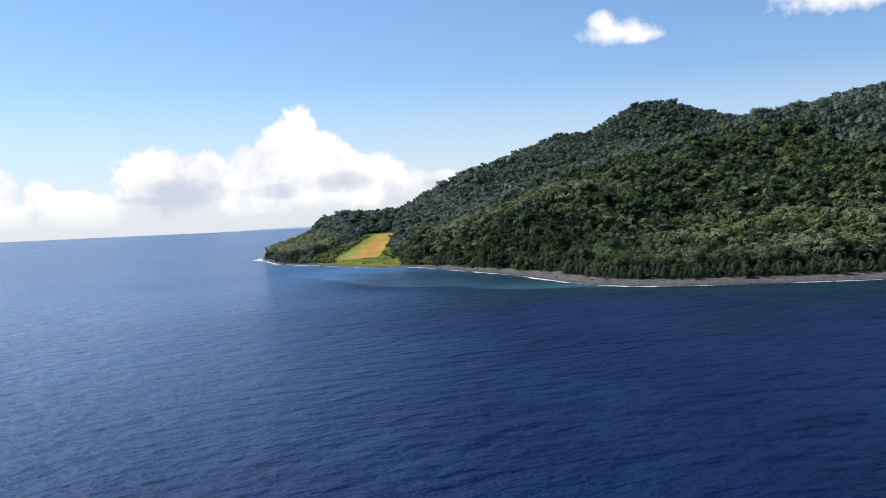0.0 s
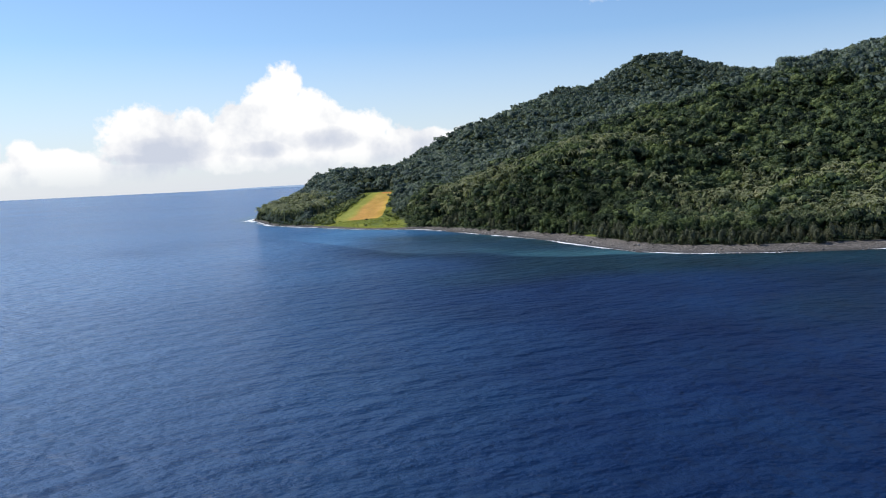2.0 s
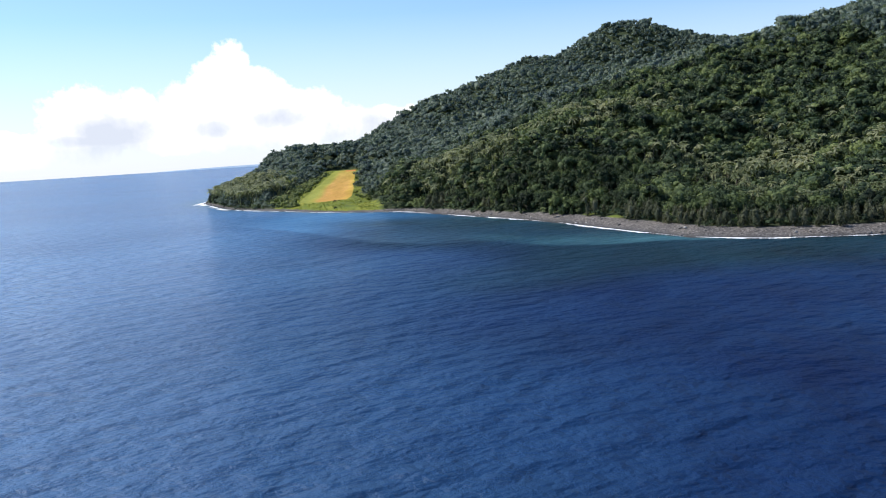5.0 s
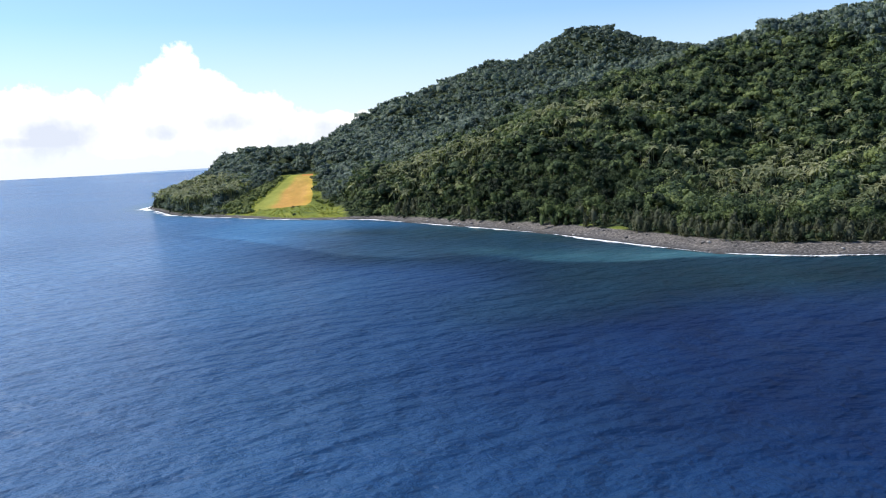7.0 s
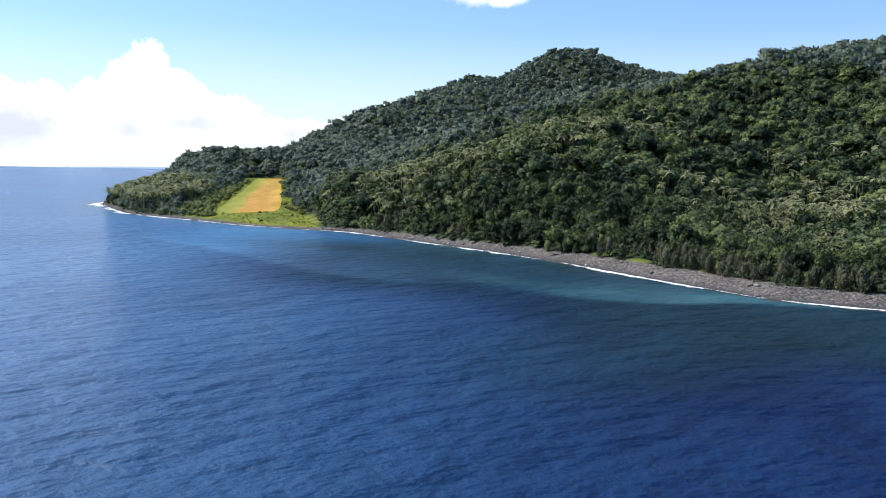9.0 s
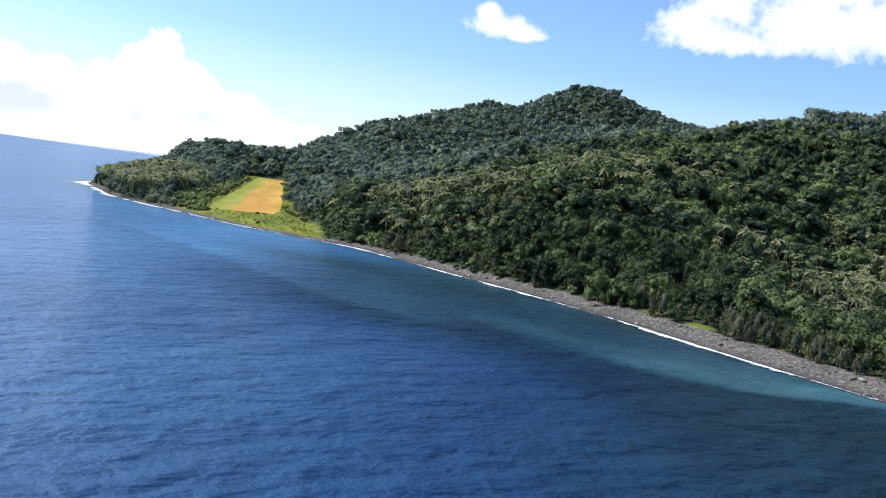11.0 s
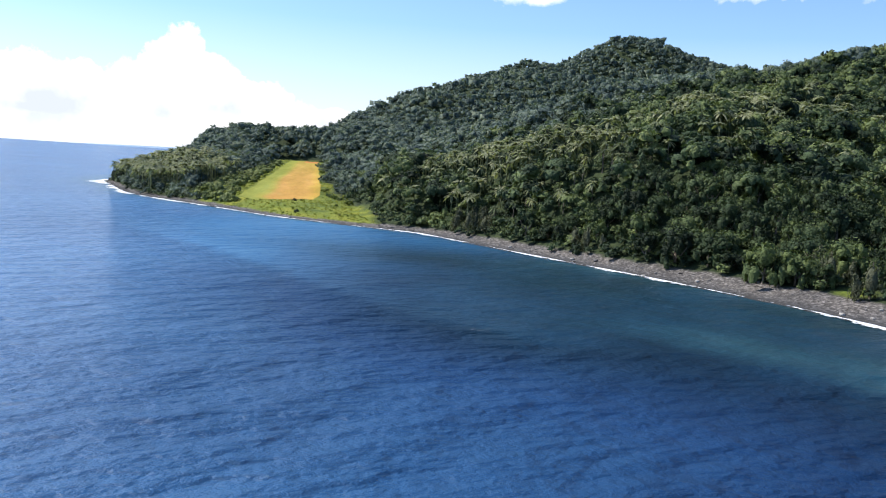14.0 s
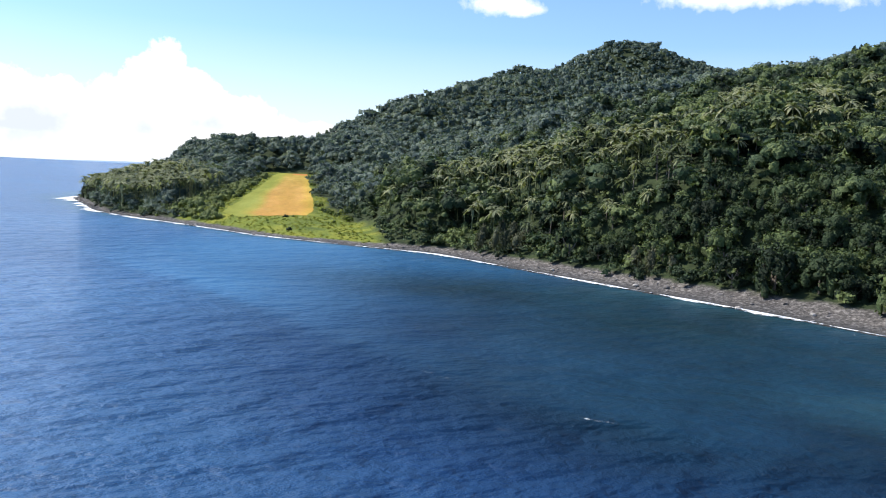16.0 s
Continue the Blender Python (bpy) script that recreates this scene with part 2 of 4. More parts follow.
wet = calc(t, "SUBTRACT", 1.0, calc(t, "DIVIDE", calc(t, "SUBTRACT", inl, 1.5), 4.0), True)
stones = mixed(t, wet, stones, (0.05, 0.048, 0.047))
litter = noise_at(t, 0.35, 5)
floor_col = ramp_of(t, litter, (0.3, (0.018, 0.026, 0.012)), (0.6, (0.04, 0.055, 0.022)), (0.8, (0.075, 0.085, 0.035)))
grass_n, grass_f = noise_at(t, 0.06, 4), noise_at(t, 0.9, 5, 0.65)
grass = ramp_of(t, grass_n, (0.32, (0.075, 0.105, 0.022)), (0.5, (0.145, 0.175, 0.028)), (0.7, (0.26, 0.255, 0.04)))
grass = mixed(t, 0.7, grass, ramp_of(t, grass_f, (0.32, (0.4, 0.46, 0.4)), (0.62, (1.25, 1.22, 1.1))), "MULTIPLY")
land = mixed(t, calc(t, "MULTIPLY", fld, 1.0, True), floor_col, grass)
edge = calc(t, "DIVIDE", calc(t, "SUBTRACT", calc(t, "ADD", inl, calc(t, "MULTIPLY", noise_at(t, 0.12, 4), 6.0)), calc(t, "ADD", attribute(t, "beach"), 4.0)), 2.5, True)
t.links.new(mixed(t, edge, stones, land), b.inputs["Base Color"])
bumped(t, b, pebble, 0.7, 0.5)

# dry mown airstrip grass, orange in the middle, green along the edge
STRIP, t, b = material("dry mown grass", 0.95, 0.1)
across = attribute(t, "across")
n1, n2 = noise_at(t, 0.035, 4, 0.55, (1, 0.3, 1)), noise_at(t, 0.8, 5, 0.65)
wob = calc(t, "ADD", across, calc(t, "MULTIPLY", calc(t, "SUBTRACT", n1, 0.5), 0.3))
dry = ramp_of(t, noise_at(t, 0.11, 5, 0.6, (1, 0.25, 1)), (0.3, (0.36, 0.25, 0.05)), (0.48, (0.50, 0.27, 0.06)), (0.7, (0.56, 0.36, 0.075)))
col = ramp_of(t, wob, (0.14, (0.235, 0.245, 0.045)), (0.26, (0.31, 0.27, 0.05)), (0.38, (0.42, 0.225, 0.066)), (0.84, (0.43, 0.23, 0.062)), (0.93, (0.48, 0.295, 0.045)), (1.0, (0.36, 0.30, 0.04)))
col = mixed(t, calc(t, "MULTIPLY", calc(t, "DIVIDE", calc(t, "SUBTRACT", wob, 0.24), 0.2, True), 0.5), col, dry)
far_green = calc(t, "MULTIPLY", calc(t, "POWER", attribute(t, "along"), 2.6), 0.6, True)
col = mixed(t, far_green, col, (0.28, 0.29, 0.045))
col = mixed(t, 0.8, col, ramp_of(t, noise_at(t, 0.07, 5, 0.65, (1, 0.25, 1)), (0.34, (0.78, 0.80, 0.72)), (0.5, (1.0, 1.0, 1.0)), (0.64, (1.18, 1.2, 1.45))), "MULTIPLY")
clay = calc(t, "MULTIPLY", calc(t, "DIVIDE", calc(t, "SUBTRACT", attribute(t, "along"), 0.93), 0.02, True), calc(t, "DIVIDE", calc(t, "SUBTRACT", wob, 0.5), 0.1, True))
col = mixed(t, clay, col, (0.5, 0.2, 0.06))
col = mixed(t, 0.5, col, ramp_of(t, n2, (0.3, (0.5, 0.54, 0.5)), (0.7, (1.25, 1.22, 1.15))), "MULTIPLY")
t.links.new(col, b.inputs["Base Color"])
bumped(t, b, n2, 0.4, 0.15)

# sea: dark blue water under wind ripples; the sky and the wooded shore mirror in it
SEA, t, b = material("deep blue sea", 0.45, 0.29)
b.inputs["IOR"].default_value = 1.33
b.inputs["Specular Tint"].default_value = (0.72, 0.87, 1.0, 1)
shallow = attribute(t, "shallow")
patchy = noise_at(t, 0.004, 4, 0.55)
deep = ramp_of(t, patchy, (0.3, (0.021, 0.090, 0.215)), (0.7, (0.035, 0.138, 0.300)))
# dim side of the sea and mirrored dark shore, painted into the water colour
sea_shade = calc(t, "MULTIPLY", attribute(t, "sea_shade"), calc(t, "ADD", 0.86, calc(t, "MULTIPLY", noise_at(t, 0.018, 4), 0.3)), True)
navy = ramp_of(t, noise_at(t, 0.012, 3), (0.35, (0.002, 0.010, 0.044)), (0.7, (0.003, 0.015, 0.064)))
shore_reflection = ramp_of(t, noise_at(t, 0.03, 4), (0.35, (0.003, 0.012, 0.016)), (0.7, (0.005, 0.021, 0.030)))
deep = mixed(t, sea_shade, deep, mixed(t, attribute(t, "inshore"), navy, shore_reflection))
calm = attribute(t, "calm")
deep = mixed(t, calc(t, "MULTIPLY", calm, calc(t, "SUBTRACT", 1.0, sea_shade)), deep, (0.018, 0.115, 0.25))
shal = calc(t, "MULTIPLY", shallow, calc(t, "ADD", 0.55, calc(t, "MULTIPLY", noise_at(t, 0.02, 3), 0.9)), True)
col = mixed(t, shal, deep, ramp_of(t, noise_at(t, 0.04, 4), (0.35, (0.022, 0.082, 0.105)), (0.7, (0.05, 0.14, 0.165))))
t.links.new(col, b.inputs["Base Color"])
swell = noise_at(t, 0.085, 1.5, 0.5, (0.55, 1.0, 1), 29)
chop = noise_at(t, 0.2, 2, 0.5, (0.7, 1.0, 1), 24)
cross = noise_at(t, 0.27, 2, 0.5, (0.6, 1.0, 1), -28)
rip = noise_at(t, 0.75, 3, 0.6, (0.85, 1.0, 1), 25)
h = calc(t, "ADD", calc(t, "MULTIPLY", swell, 1.9), calc(t, "ADD", calc(t, "MULTIPLY", chop, 1.35), calc(t, "ADD", calc(t, "MULTIPLY", cross, 0.4), calc(t, "MULTIPLY", rip, 0.36))))
waves = bumped(t, b, h, 1.0, 2.1)
t.links.new(calc(t, "SUBTRACT", 1.0, calc(t, "MULTIPLY", calm, 0.6)), waves.inputs["Strength"])
t.links.new(calc(t, "SUBTRACT", 0.45, calc(t, "MULTIPLY", calm, 0.17)), b.inputs["Roughness"])
# gloss and glints are cut as well where the colour is darkened
t.links.new(calc(t, "SUBTRACT", 0.29, calc(t, "MULTIPLY", attribute(t, "sea_shade"), 0.21)), b.inputs["Specular IOR Level"])
t.links.new(calc(t, "MULTIPLY", calc(t, "SUBTRACT", 1.0, calc(t, "MAXIMUM", calm, attribute(t, "sea_shade"))), 0.42), b.inputs["Coat Weight"])
glint = node(t, "ShaderNodeBump", Strength=1.0, Distance=1.0)
t.links.new(calc(t, "ADD", calc(t, "MULTIPLY", noise_at(t, 0.45, 3, 0.6), 1.6), noise_at(t, 1.3, 3, 0.65)), glint.inputs["Height"])
t.links.new(glint.outputs[0], b.inputs["Coat Normal"])
b.inputs["Coat Roughness"].default_value = 0.09
b.inputs["Coat IOR"].default_value = 1.33

FOAM, t, b = material("white surf foam", 0.9, 0.2)
fn = noise_at(t, 0.7, 4)
t.links.new(ramp_of(t, fn, (0.3, (0.55, 0.58, 0.6)), (0.55, (0.85, 0.86, 0.87))), b.inputs["Base Color"])
bumped(t, b, fn, 0.6, 0.3)
lace = calc(t, "ADD", noise_at(t, 0.55, 5, 0.65), calc(t, "MULTIPLY", noise_at(t, 0.09, 2), 0.5))
solid = calc(t, "MULTIPLY", calc(t, "SUBTRACT", calc(t, "ADD", lace, attribute(t, "body")), 1.02), 5.0, True)
clear = t.nodes.new("ShaderNodeBsdfTransparent")
mx = t.nodes.new("ShaderNodeMixShader")
t.links.new(solid, mx.inputs[0])
t.links.new(clear.outputs[0], mx.inputs[1])
t.links.new(b.outputs[0], mx.inputs[2])
t.links.new(mx.outputs[0], t.nodes["Material Output"].inputs[0])
ROCK, t, b = material("dark shore rock", 0.85, 0.3)
fn = noise_at(t, 1.2, 5)
oi = t.nodes.new("ShaderNodeNewGeometry").outputs["Random Per Island"]
t.links.new(mixed(t, 0.5, ramp_of(t, fn, (0.3, (0.05, 0.046, 0.043)), (0.7, (0.2, 0.18, 0.165))), ramp_of(t, oi, (0.0, (0.05, 0.047, 0.045)), (1.0, (0.30, 0.27, 0.25)))), b.inputs["Base Color"])
bumped(t, b, fn, 0.6, 0.2)
# far coast: its pale blue is air haze put into the base colour
FAR, t, b = material("far coast in haze colour", 0.95, 0.0)
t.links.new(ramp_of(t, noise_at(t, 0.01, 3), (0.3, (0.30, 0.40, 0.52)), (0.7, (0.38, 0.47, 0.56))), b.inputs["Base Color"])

# ---- terrain ----
SHORE = [(1245, 432), (747, 465), (498, 480), (259, 502), (155, 512), (116, 525), (91, 548), (76, 585), (63, 624), (50, 664), (37, 693), (22, 724), 
         (4, 757), (-12, 788), (-27, 818), (-42, 847), (-69, 866), (-95, 886), (-120, 908), (-161, 962), (-202, 1011), (-230, 1054), (-251, 1111), 
         (-278, 1185), (-291, 1220), (-298, 1270), (-304, 1370), (-307, 1536), (-286, 1784), (-166, 2158), (166, 2656), (830, 3071), (1826, 2988), 
         (2490, 2158), (2656, 1162), (1992, 581)]
# heights (metres) of broad round hills on a lattice of about 180 by 200 m, from the shore inland
HILLS = [[-3, -4, 0, -2, -3, 17, 19],
         [-4, -1, 11, 11, 21, 37, 28],
         [5, -1, 18, 22, 22, 42, 44],
         [-5, -13, 17, 37, 22, 49, 68],
         [21, 5, 4, 37, 25, 17, 38],
         [25, 13, 1, 17, 34, 39, 69],
         [-11, 24, 51, 41, 60, 85, 139],
         [-2, 30, 66, 21, -30, -58, 53],
         [1, 12, 30, 59, 172, 132, 134]]
# lesser spurs and hollows on a 95 m lattice over the near slope
SPURS = [[-4, -1, -8, -8, 11],
         [-7, 13, 3, -14, 15],
         [-3, 8, 16, -8, -4],
         [2, -9, 7, 2, -5],
         [2, -1, 2, -1, 12],
         [-4, 4, 8, -2, 1]]
# single knolls and spurs: x, y, height, radius
KNOLLS = [(540, 2270, 25, 105), (696, 2155, -34, 91), (-200, 1480, 3, 45), (251, 2000, 20, 55), (450, 1170, 12, 65), (570, 1190, 14, 80), (-115, 1600, -9, 45),
          (690, 1730, -62, 135), (580, 1730, -12, 70), (850, 1690, 34, 48), (30, 1970, -22, 85), (110, 1930, -10, 60), (-80, 1900, -12, 70), (-135, 1720, -14, 50),
          (-275, 1375, -14, 45), (-262, 1475, -14, 42), (-118, 1640, -9, 38), (-98, 1785, -11, 45), (590, 2205, -7, 55), (715, 2190, -7, 50),
          (355, 1185, -4, 35), (1010, 1840, 50, 110)]


def ease(a, b_, v):
    k = np.clip((v - a) / (b_ - a), 0, 1)
    return k * k * (3 - 2 * k)


def side_of(x, y, outline):
    """Distance from a closed outline, positive inside."""
    x, y = np.asarray(x, float), np.asarray(y, float)
    best, inside = np.full(x.shape, 1e9), np.zeros(x.shape, bool)
    for (ax, ay), (bx, by) in zip(outline, outline[1:] + outline[:1]):
        ux, uy = bx - ax, by - ay
        k = np.clip(((x - ax) * ux + (y - ay) * uy) / (ux * ux + uy * uy), 0, 1)
        best = np.minimum(best, np.hypot(x - ax - k * ux, y - ay - k * uy))
        inside ^= ((ay > y) != (by > y)) & (x < ux * (y - ay) / (uy or 1e-9) + ax)
    return np.where(inside, best, -best)


def inland_of(x, y):
    """Distance from the waterline, positive on land."""
    return side_of(x, y, SHORE)


def wavy(x, y, size, seed):
    """Smooth random field in -1..1 made of a few crossing waves."""
    r = np.random.default_rng(seed)
    out = 0
    for _ in range(9):
        a, p, s = r.uniform(0, 6.283), r.uniform(0, 6.283), size * r.uniform(0.6, 1.7)
        out = out + np.sin((x * np.cos(a) + y * np.sin(a)) * 6.283 / s + p)
    return out / 4.5


def strip_edges(y):
    """Left and right edge of the airstrip at y."""
    k = (y - 967.0) / 436.0
    return -143 + 3.5 * k + 11 * ease(984, 955, y), -93 - 14 * k - 2.5 * ease(1150, 1330, y)


def field_of(x, y):
    """1 on the open grass round the airstrip, 0 in the forest."""
    left = np.interp(y, [879.8, 921.3, 996, 1079, 1203.5, 1411], [-99.6, -139.4, -172, -169, -161, -147])
    right = np.interp(y, [863.2, 913, 966.9, 1037.5, 1162, 1411], [-59.8, -64.7, -71.4, -86.3, -97.1, -105.4])
    w = 5 * wavy(x, y, 40, 3)
    open_ = ease(-3, 4, x - left + w) * ease(-3, 4, right - x + w) * (1 - ease(1406, 1413, y))
    for gx_, gy_, gr in ((77, 641, 8), (73, 668, 7), (98, 606, 5)):
        open_ = np.maximum(open_, 1 - ease(gr * 0.6, gr * 1.2, np.hypot(x - gx_, y - gy_) + 0.3 * w))
    return open_


def ground_of(x, y):
    x, y = np.asarray(x, float), np.asarray(y, float)
    d = inland_of(x, y)
    h = 0
    for j, row in enumerate(HILLS):
        for i, amp in enumerate(row):
            h = h + amp * np.exp(-((x + 249.0 - 180.1 * i) ** 2 + (y - 630.8 - 197.5 * j) ** 2) / (2 * 170.2 ** 2))
    for j, row in enumerate(SPURS):
        for i, amp in enumerate(row):
            h = h + amp * np.exp(-((x + 40 - 95 * i) ** 2 + (y - 690 - 95 * j) ** 2) / (2 * 75.0 ** 2))
    for kx, ky, amp, rad in KNOLLS:
        h = h + amp * np.exp(-((x - kx) ** 2 + (y - ky) ** 2) / (2 * rad ** 2))
    h = np.maximum(h, 0) + (5 * wavy(x, y, 175, 11) + 3.6 * wavy(x, y, 75, 12)) * ease(50, 215, d)
    h = 3.4 * ease(0, 18, d) + h * ease(6, 62, d)
    ramp_z = 3.4 + 2.5 * ease(905, 967, y) + 21.6 * np.clip((y - 967) / 436, 0, 1.05)
    flat = ease(-195, -165, x) * ease(-44, -72, x) * (1 - ease(1410, 1455, y)) * ease(830, 896, y)
    h = h * (1 - flat) + (ramp_z * ease(0, 25, d)) * flat
    return np.where(d > 0, h, np.maximum(0.09 * d, -9))


def grid_mesh(name, xs, ys, zfun, mat, keep, attrs):
    X, Y = np.meshgrid(xs, ys)
    Z = zfun(X, Y)
    nx, ny = len(xs), len(ys)
    idx = np.arange(nx * ny).reshape(ny, nx)
    q = np.stack([idx[:-1, :-1], idx[:-1, 1:], idx[1:, 1:], idx[1:, :-1]], -1).reshape(-1, 4)
    ok = keep(X, Y).ravel()
    q = q[ok[q].any(1)]
    used = np.unique(q)
    back = np.full(nx * ny, -1)
    back[used] = np.arange(len(used))
    co = np.stack([X, Y, Z], -1).reshape(-1, 3)[used]
    me = quads_mesh(name, co, back[q])
    for key, fun in attrs.items():
        a = me.attributes.new(key, "FLOAT", "POINT")
        a.data.foreach_set("value", fun(co[:, 0], co[:, 1]).astype(np.float32))
    me.materials.append(mat)
    me.polygons.foreach_set("use_smooth", np.ones(len(q), bool))
    return new(name, me)


def quads_mesh(name, co, q):
    me = bpy.data.meshes.new(name)
    me.vertices.add(len(co))
    me.vertices.foreach_set("co", np.asarray(co, np.float32).ravel())
    me.loops.add(4 * len(q))
    me.loops.foreach_set("vertex_index", np.asarray(q, np.int32).ravel())
    me.polygons.add(len(q))
    me.polygons.foreach_set("loop_start", np.arange(0, 4 * len(q), 4, dtype=np.int32))
    me.update(calc_edges=True)
    return me


def spaced(*spans):
    return np.unique(np.concatenate([np.arange(a, b_, s) for a, b_, s in spans]))


def beach_of(x, y):
    """Width of the stony beach: broad on the point, narrow by the airstrip."""
    return np.interp(y, [498, 548, 600, 650, 700, 750, 850, 915, 1040, 1160], [14, 17, 17.5, 15.5, 12.5, 10.5, 8, 6.5, 5.5, 5.5])


tagged(grid_mesh("ground", spaced((-360, 380, 5), (380, 1000, 12), (1000, 2850, 50)), spaced((400, 1040, 5), (1040, 1750, 10), (1750, 3250, 35)), ground_of, GROUND,
                 lambda x, y: inland_of(x, y) > -60, {"inland": inland_of, "field": field_of, "beach": beach_of}),
       "steep island ground with grey pebble beach and grass", "island", kind="structure")


def sea_z(x, y):
    """Flat water that lifts a little far out, so that it meets the sky at the true horizon."""
    return 23.0 * ease(2300, 4600, np.hypot(x + 50, y - 260))


SHELF = [(-70, 690), (-45, 640), (-3, 592), (9, 580), (19, 562), (30, 551), (43, 543), (58, 541), (76, 543), (110, 530), (200, 520), (200, 600), (90, 640), (50, 720), (0, 770)]


def shallow_of(x, y):
    """The pale sandy shelf off the point and a thin rim of shallows elsewhere."""
    d = np.clip(-inland_of(x, y), 0, None)
    on = ease(-2.5, 4, side_of(x, y, SHELF) + 2.0 * wavy(x, y, 40, 21))
    rim = 1 - ease(6, 38, side_of(x, y, SHELF))
    shelf = on * (0.05 + 0.36 * rim * ease(-25, 18, x) + 0.42 * ease(5, 35, x) * (1 - ease(560, 610, y))) * (0.85 + 0.2 * wavy(x, y, 60, 25))
    reach = np.interp(y, [860, 960, 1100, 1250], [6, 8, 14, 30])
    return np.maximum(shelf, 0.45 * (1 - ease(reach * 0.6, reach * 1.2, d)) * ease(840, 900, y)) + 0.08 * np.exp(-d / 40)


def sea_shade_of(x, y):
    """Where the sea is coloured darker, for the shore's reflection and the lack of glare."""
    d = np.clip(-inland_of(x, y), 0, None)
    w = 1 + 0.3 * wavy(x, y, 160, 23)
    near_shade = (1 - ease(80, 240, d * w)) * (0.35 + 0.65 * ease(-150, -50, x)) * (1 - ease(730, 900, y))
    return 0.95 * np.maximum(near_shade, ease(-190, 90, x + 60 * wavy(x, y, 300, 24) + 0.28 * np.clip(560 - y, 0, 400)) * (1 - ease(900, 1000, y)))


def inshore_of(x, y):
    """Nearness to the beach, where the forest's dark green reflection is painted in."""
    return 1 - ease(45, 150, np.clip(-inland_of(x, y), 0, None) * (1 + 0.3 * wavy(x, y, 120, 28)))


CURRENT = [(-200, 838), (-165, 795), (-128, 745), (-84, 666), (-65, 629), (-48, 609), (-32, 597), (-3, 590)]
CALM = CURRENT + SHELF[3:11] + [(300, 700), (0, 900), (-100, 950), (-190, 990), (-205, 900)]


def calm_of(x, y):
    """Slack water inshore of the current line; it fades out towards the cape."""
    return ease(-3, 3, side_of(x, y, CALM) + 1.5 * wavy(x, y, 30, 26)) * ease(-205, -120, x - 0.3 * (y - 800)) * (0.85 + 0.15 * wavy(x, y, 90, 27))


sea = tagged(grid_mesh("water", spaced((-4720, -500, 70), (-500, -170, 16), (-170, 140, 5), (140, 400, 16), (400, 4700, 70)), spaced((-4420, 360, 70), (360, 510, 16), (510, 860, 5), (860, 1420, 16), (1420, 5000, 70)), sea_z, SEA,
                       lambda x, y: np.hypot(x + 50, y - 260) < 4670, {"shallow": shallow_of, "sea_shade": sea_shade_of, "inshore": inshore_of, "calm": calm_of}),
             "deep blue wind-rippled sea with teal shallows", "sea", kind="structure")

ys_ = np.linspace(0, 1, 150)
strip = grid_mesh("airstrip", np.linspace(0, 1, 25), ys_, lambda u, v: u * 0, STRIP, lambda u, v: u > -1, {"across": lambda u, v: u, "along": lambda u, v: v})
co = np.empty(len(strip.data.vertices) * 3, np.float32)
strip.data.vertices.foreach_get("co", co)
co = co.reshape(-1, 3)
near_end = 956 + 26 * co[:, 0] ** 0.8 + 3.0 * wavy(co[:, 0] * 39, co[:, 0], 11, 5)
yy = near_end + (1403 - near_end) * co[:, 1]
lft, rgt = strip_edges(yy)
lft = lft + 1.2 * wavy(yy, yy * 0, 60, 6) + 0.4 * wavy(yy, yy * 0, 20, 7)
rgt = rgt + 0.9 * wavy(yy, yy * 0, 70, 8) + 0.3 * wavy(yy, yy * 0, 15, 9) - 4 * ease(1020, 985, yy) ** 2
co[:, 0], co[:, 1] = lft + (rgt - lft) * co[:, 0], yy
co[:, 2] = ground_of(co[:, 0], co[:, 1]) + 0.12
strip.data.vertices.foreach_set("co", co.ravel())
strip.data.update()
tagged(strip, "sloping grass airstrip, dry orange middle and green edge", "airstrip", kind="structure")
# ---- plants: shapes as arrays of four-cornered faces ----
def cube_ball(n=2):
    """A round lump of quads (a subdivided cube blown up to a ball)."""
    vs, fs = [], []
    for ax in range(3):
        for sgn in (-1, 1):
            base = len(vs)
            for i in range(n + 1):
                for j in range(n + 1):
                    p = [0, 0, 0]
                    p[ax], p[(ax + 1) % 3], p[(ax + 2) % 3] = sgn, sgn * (2 * i / n - 1), 2 * j / n - 1
                    p = np.array(p) / np.linalg.norm(p)
                    vs.append(p)
            for i in range(n):
                for j in range(n):
                    a = base + i * (n + 1) + j
                    fs.append((a, a + n + 1, a + n + 2, a + 1))
    vs, fs = np.array(vs), np.array(fs)
    _, first, back = np.unique(vs.round(5), axis=0, return_index=True, return_inverse=True)
    return vs[first], back.ravel()[fs]


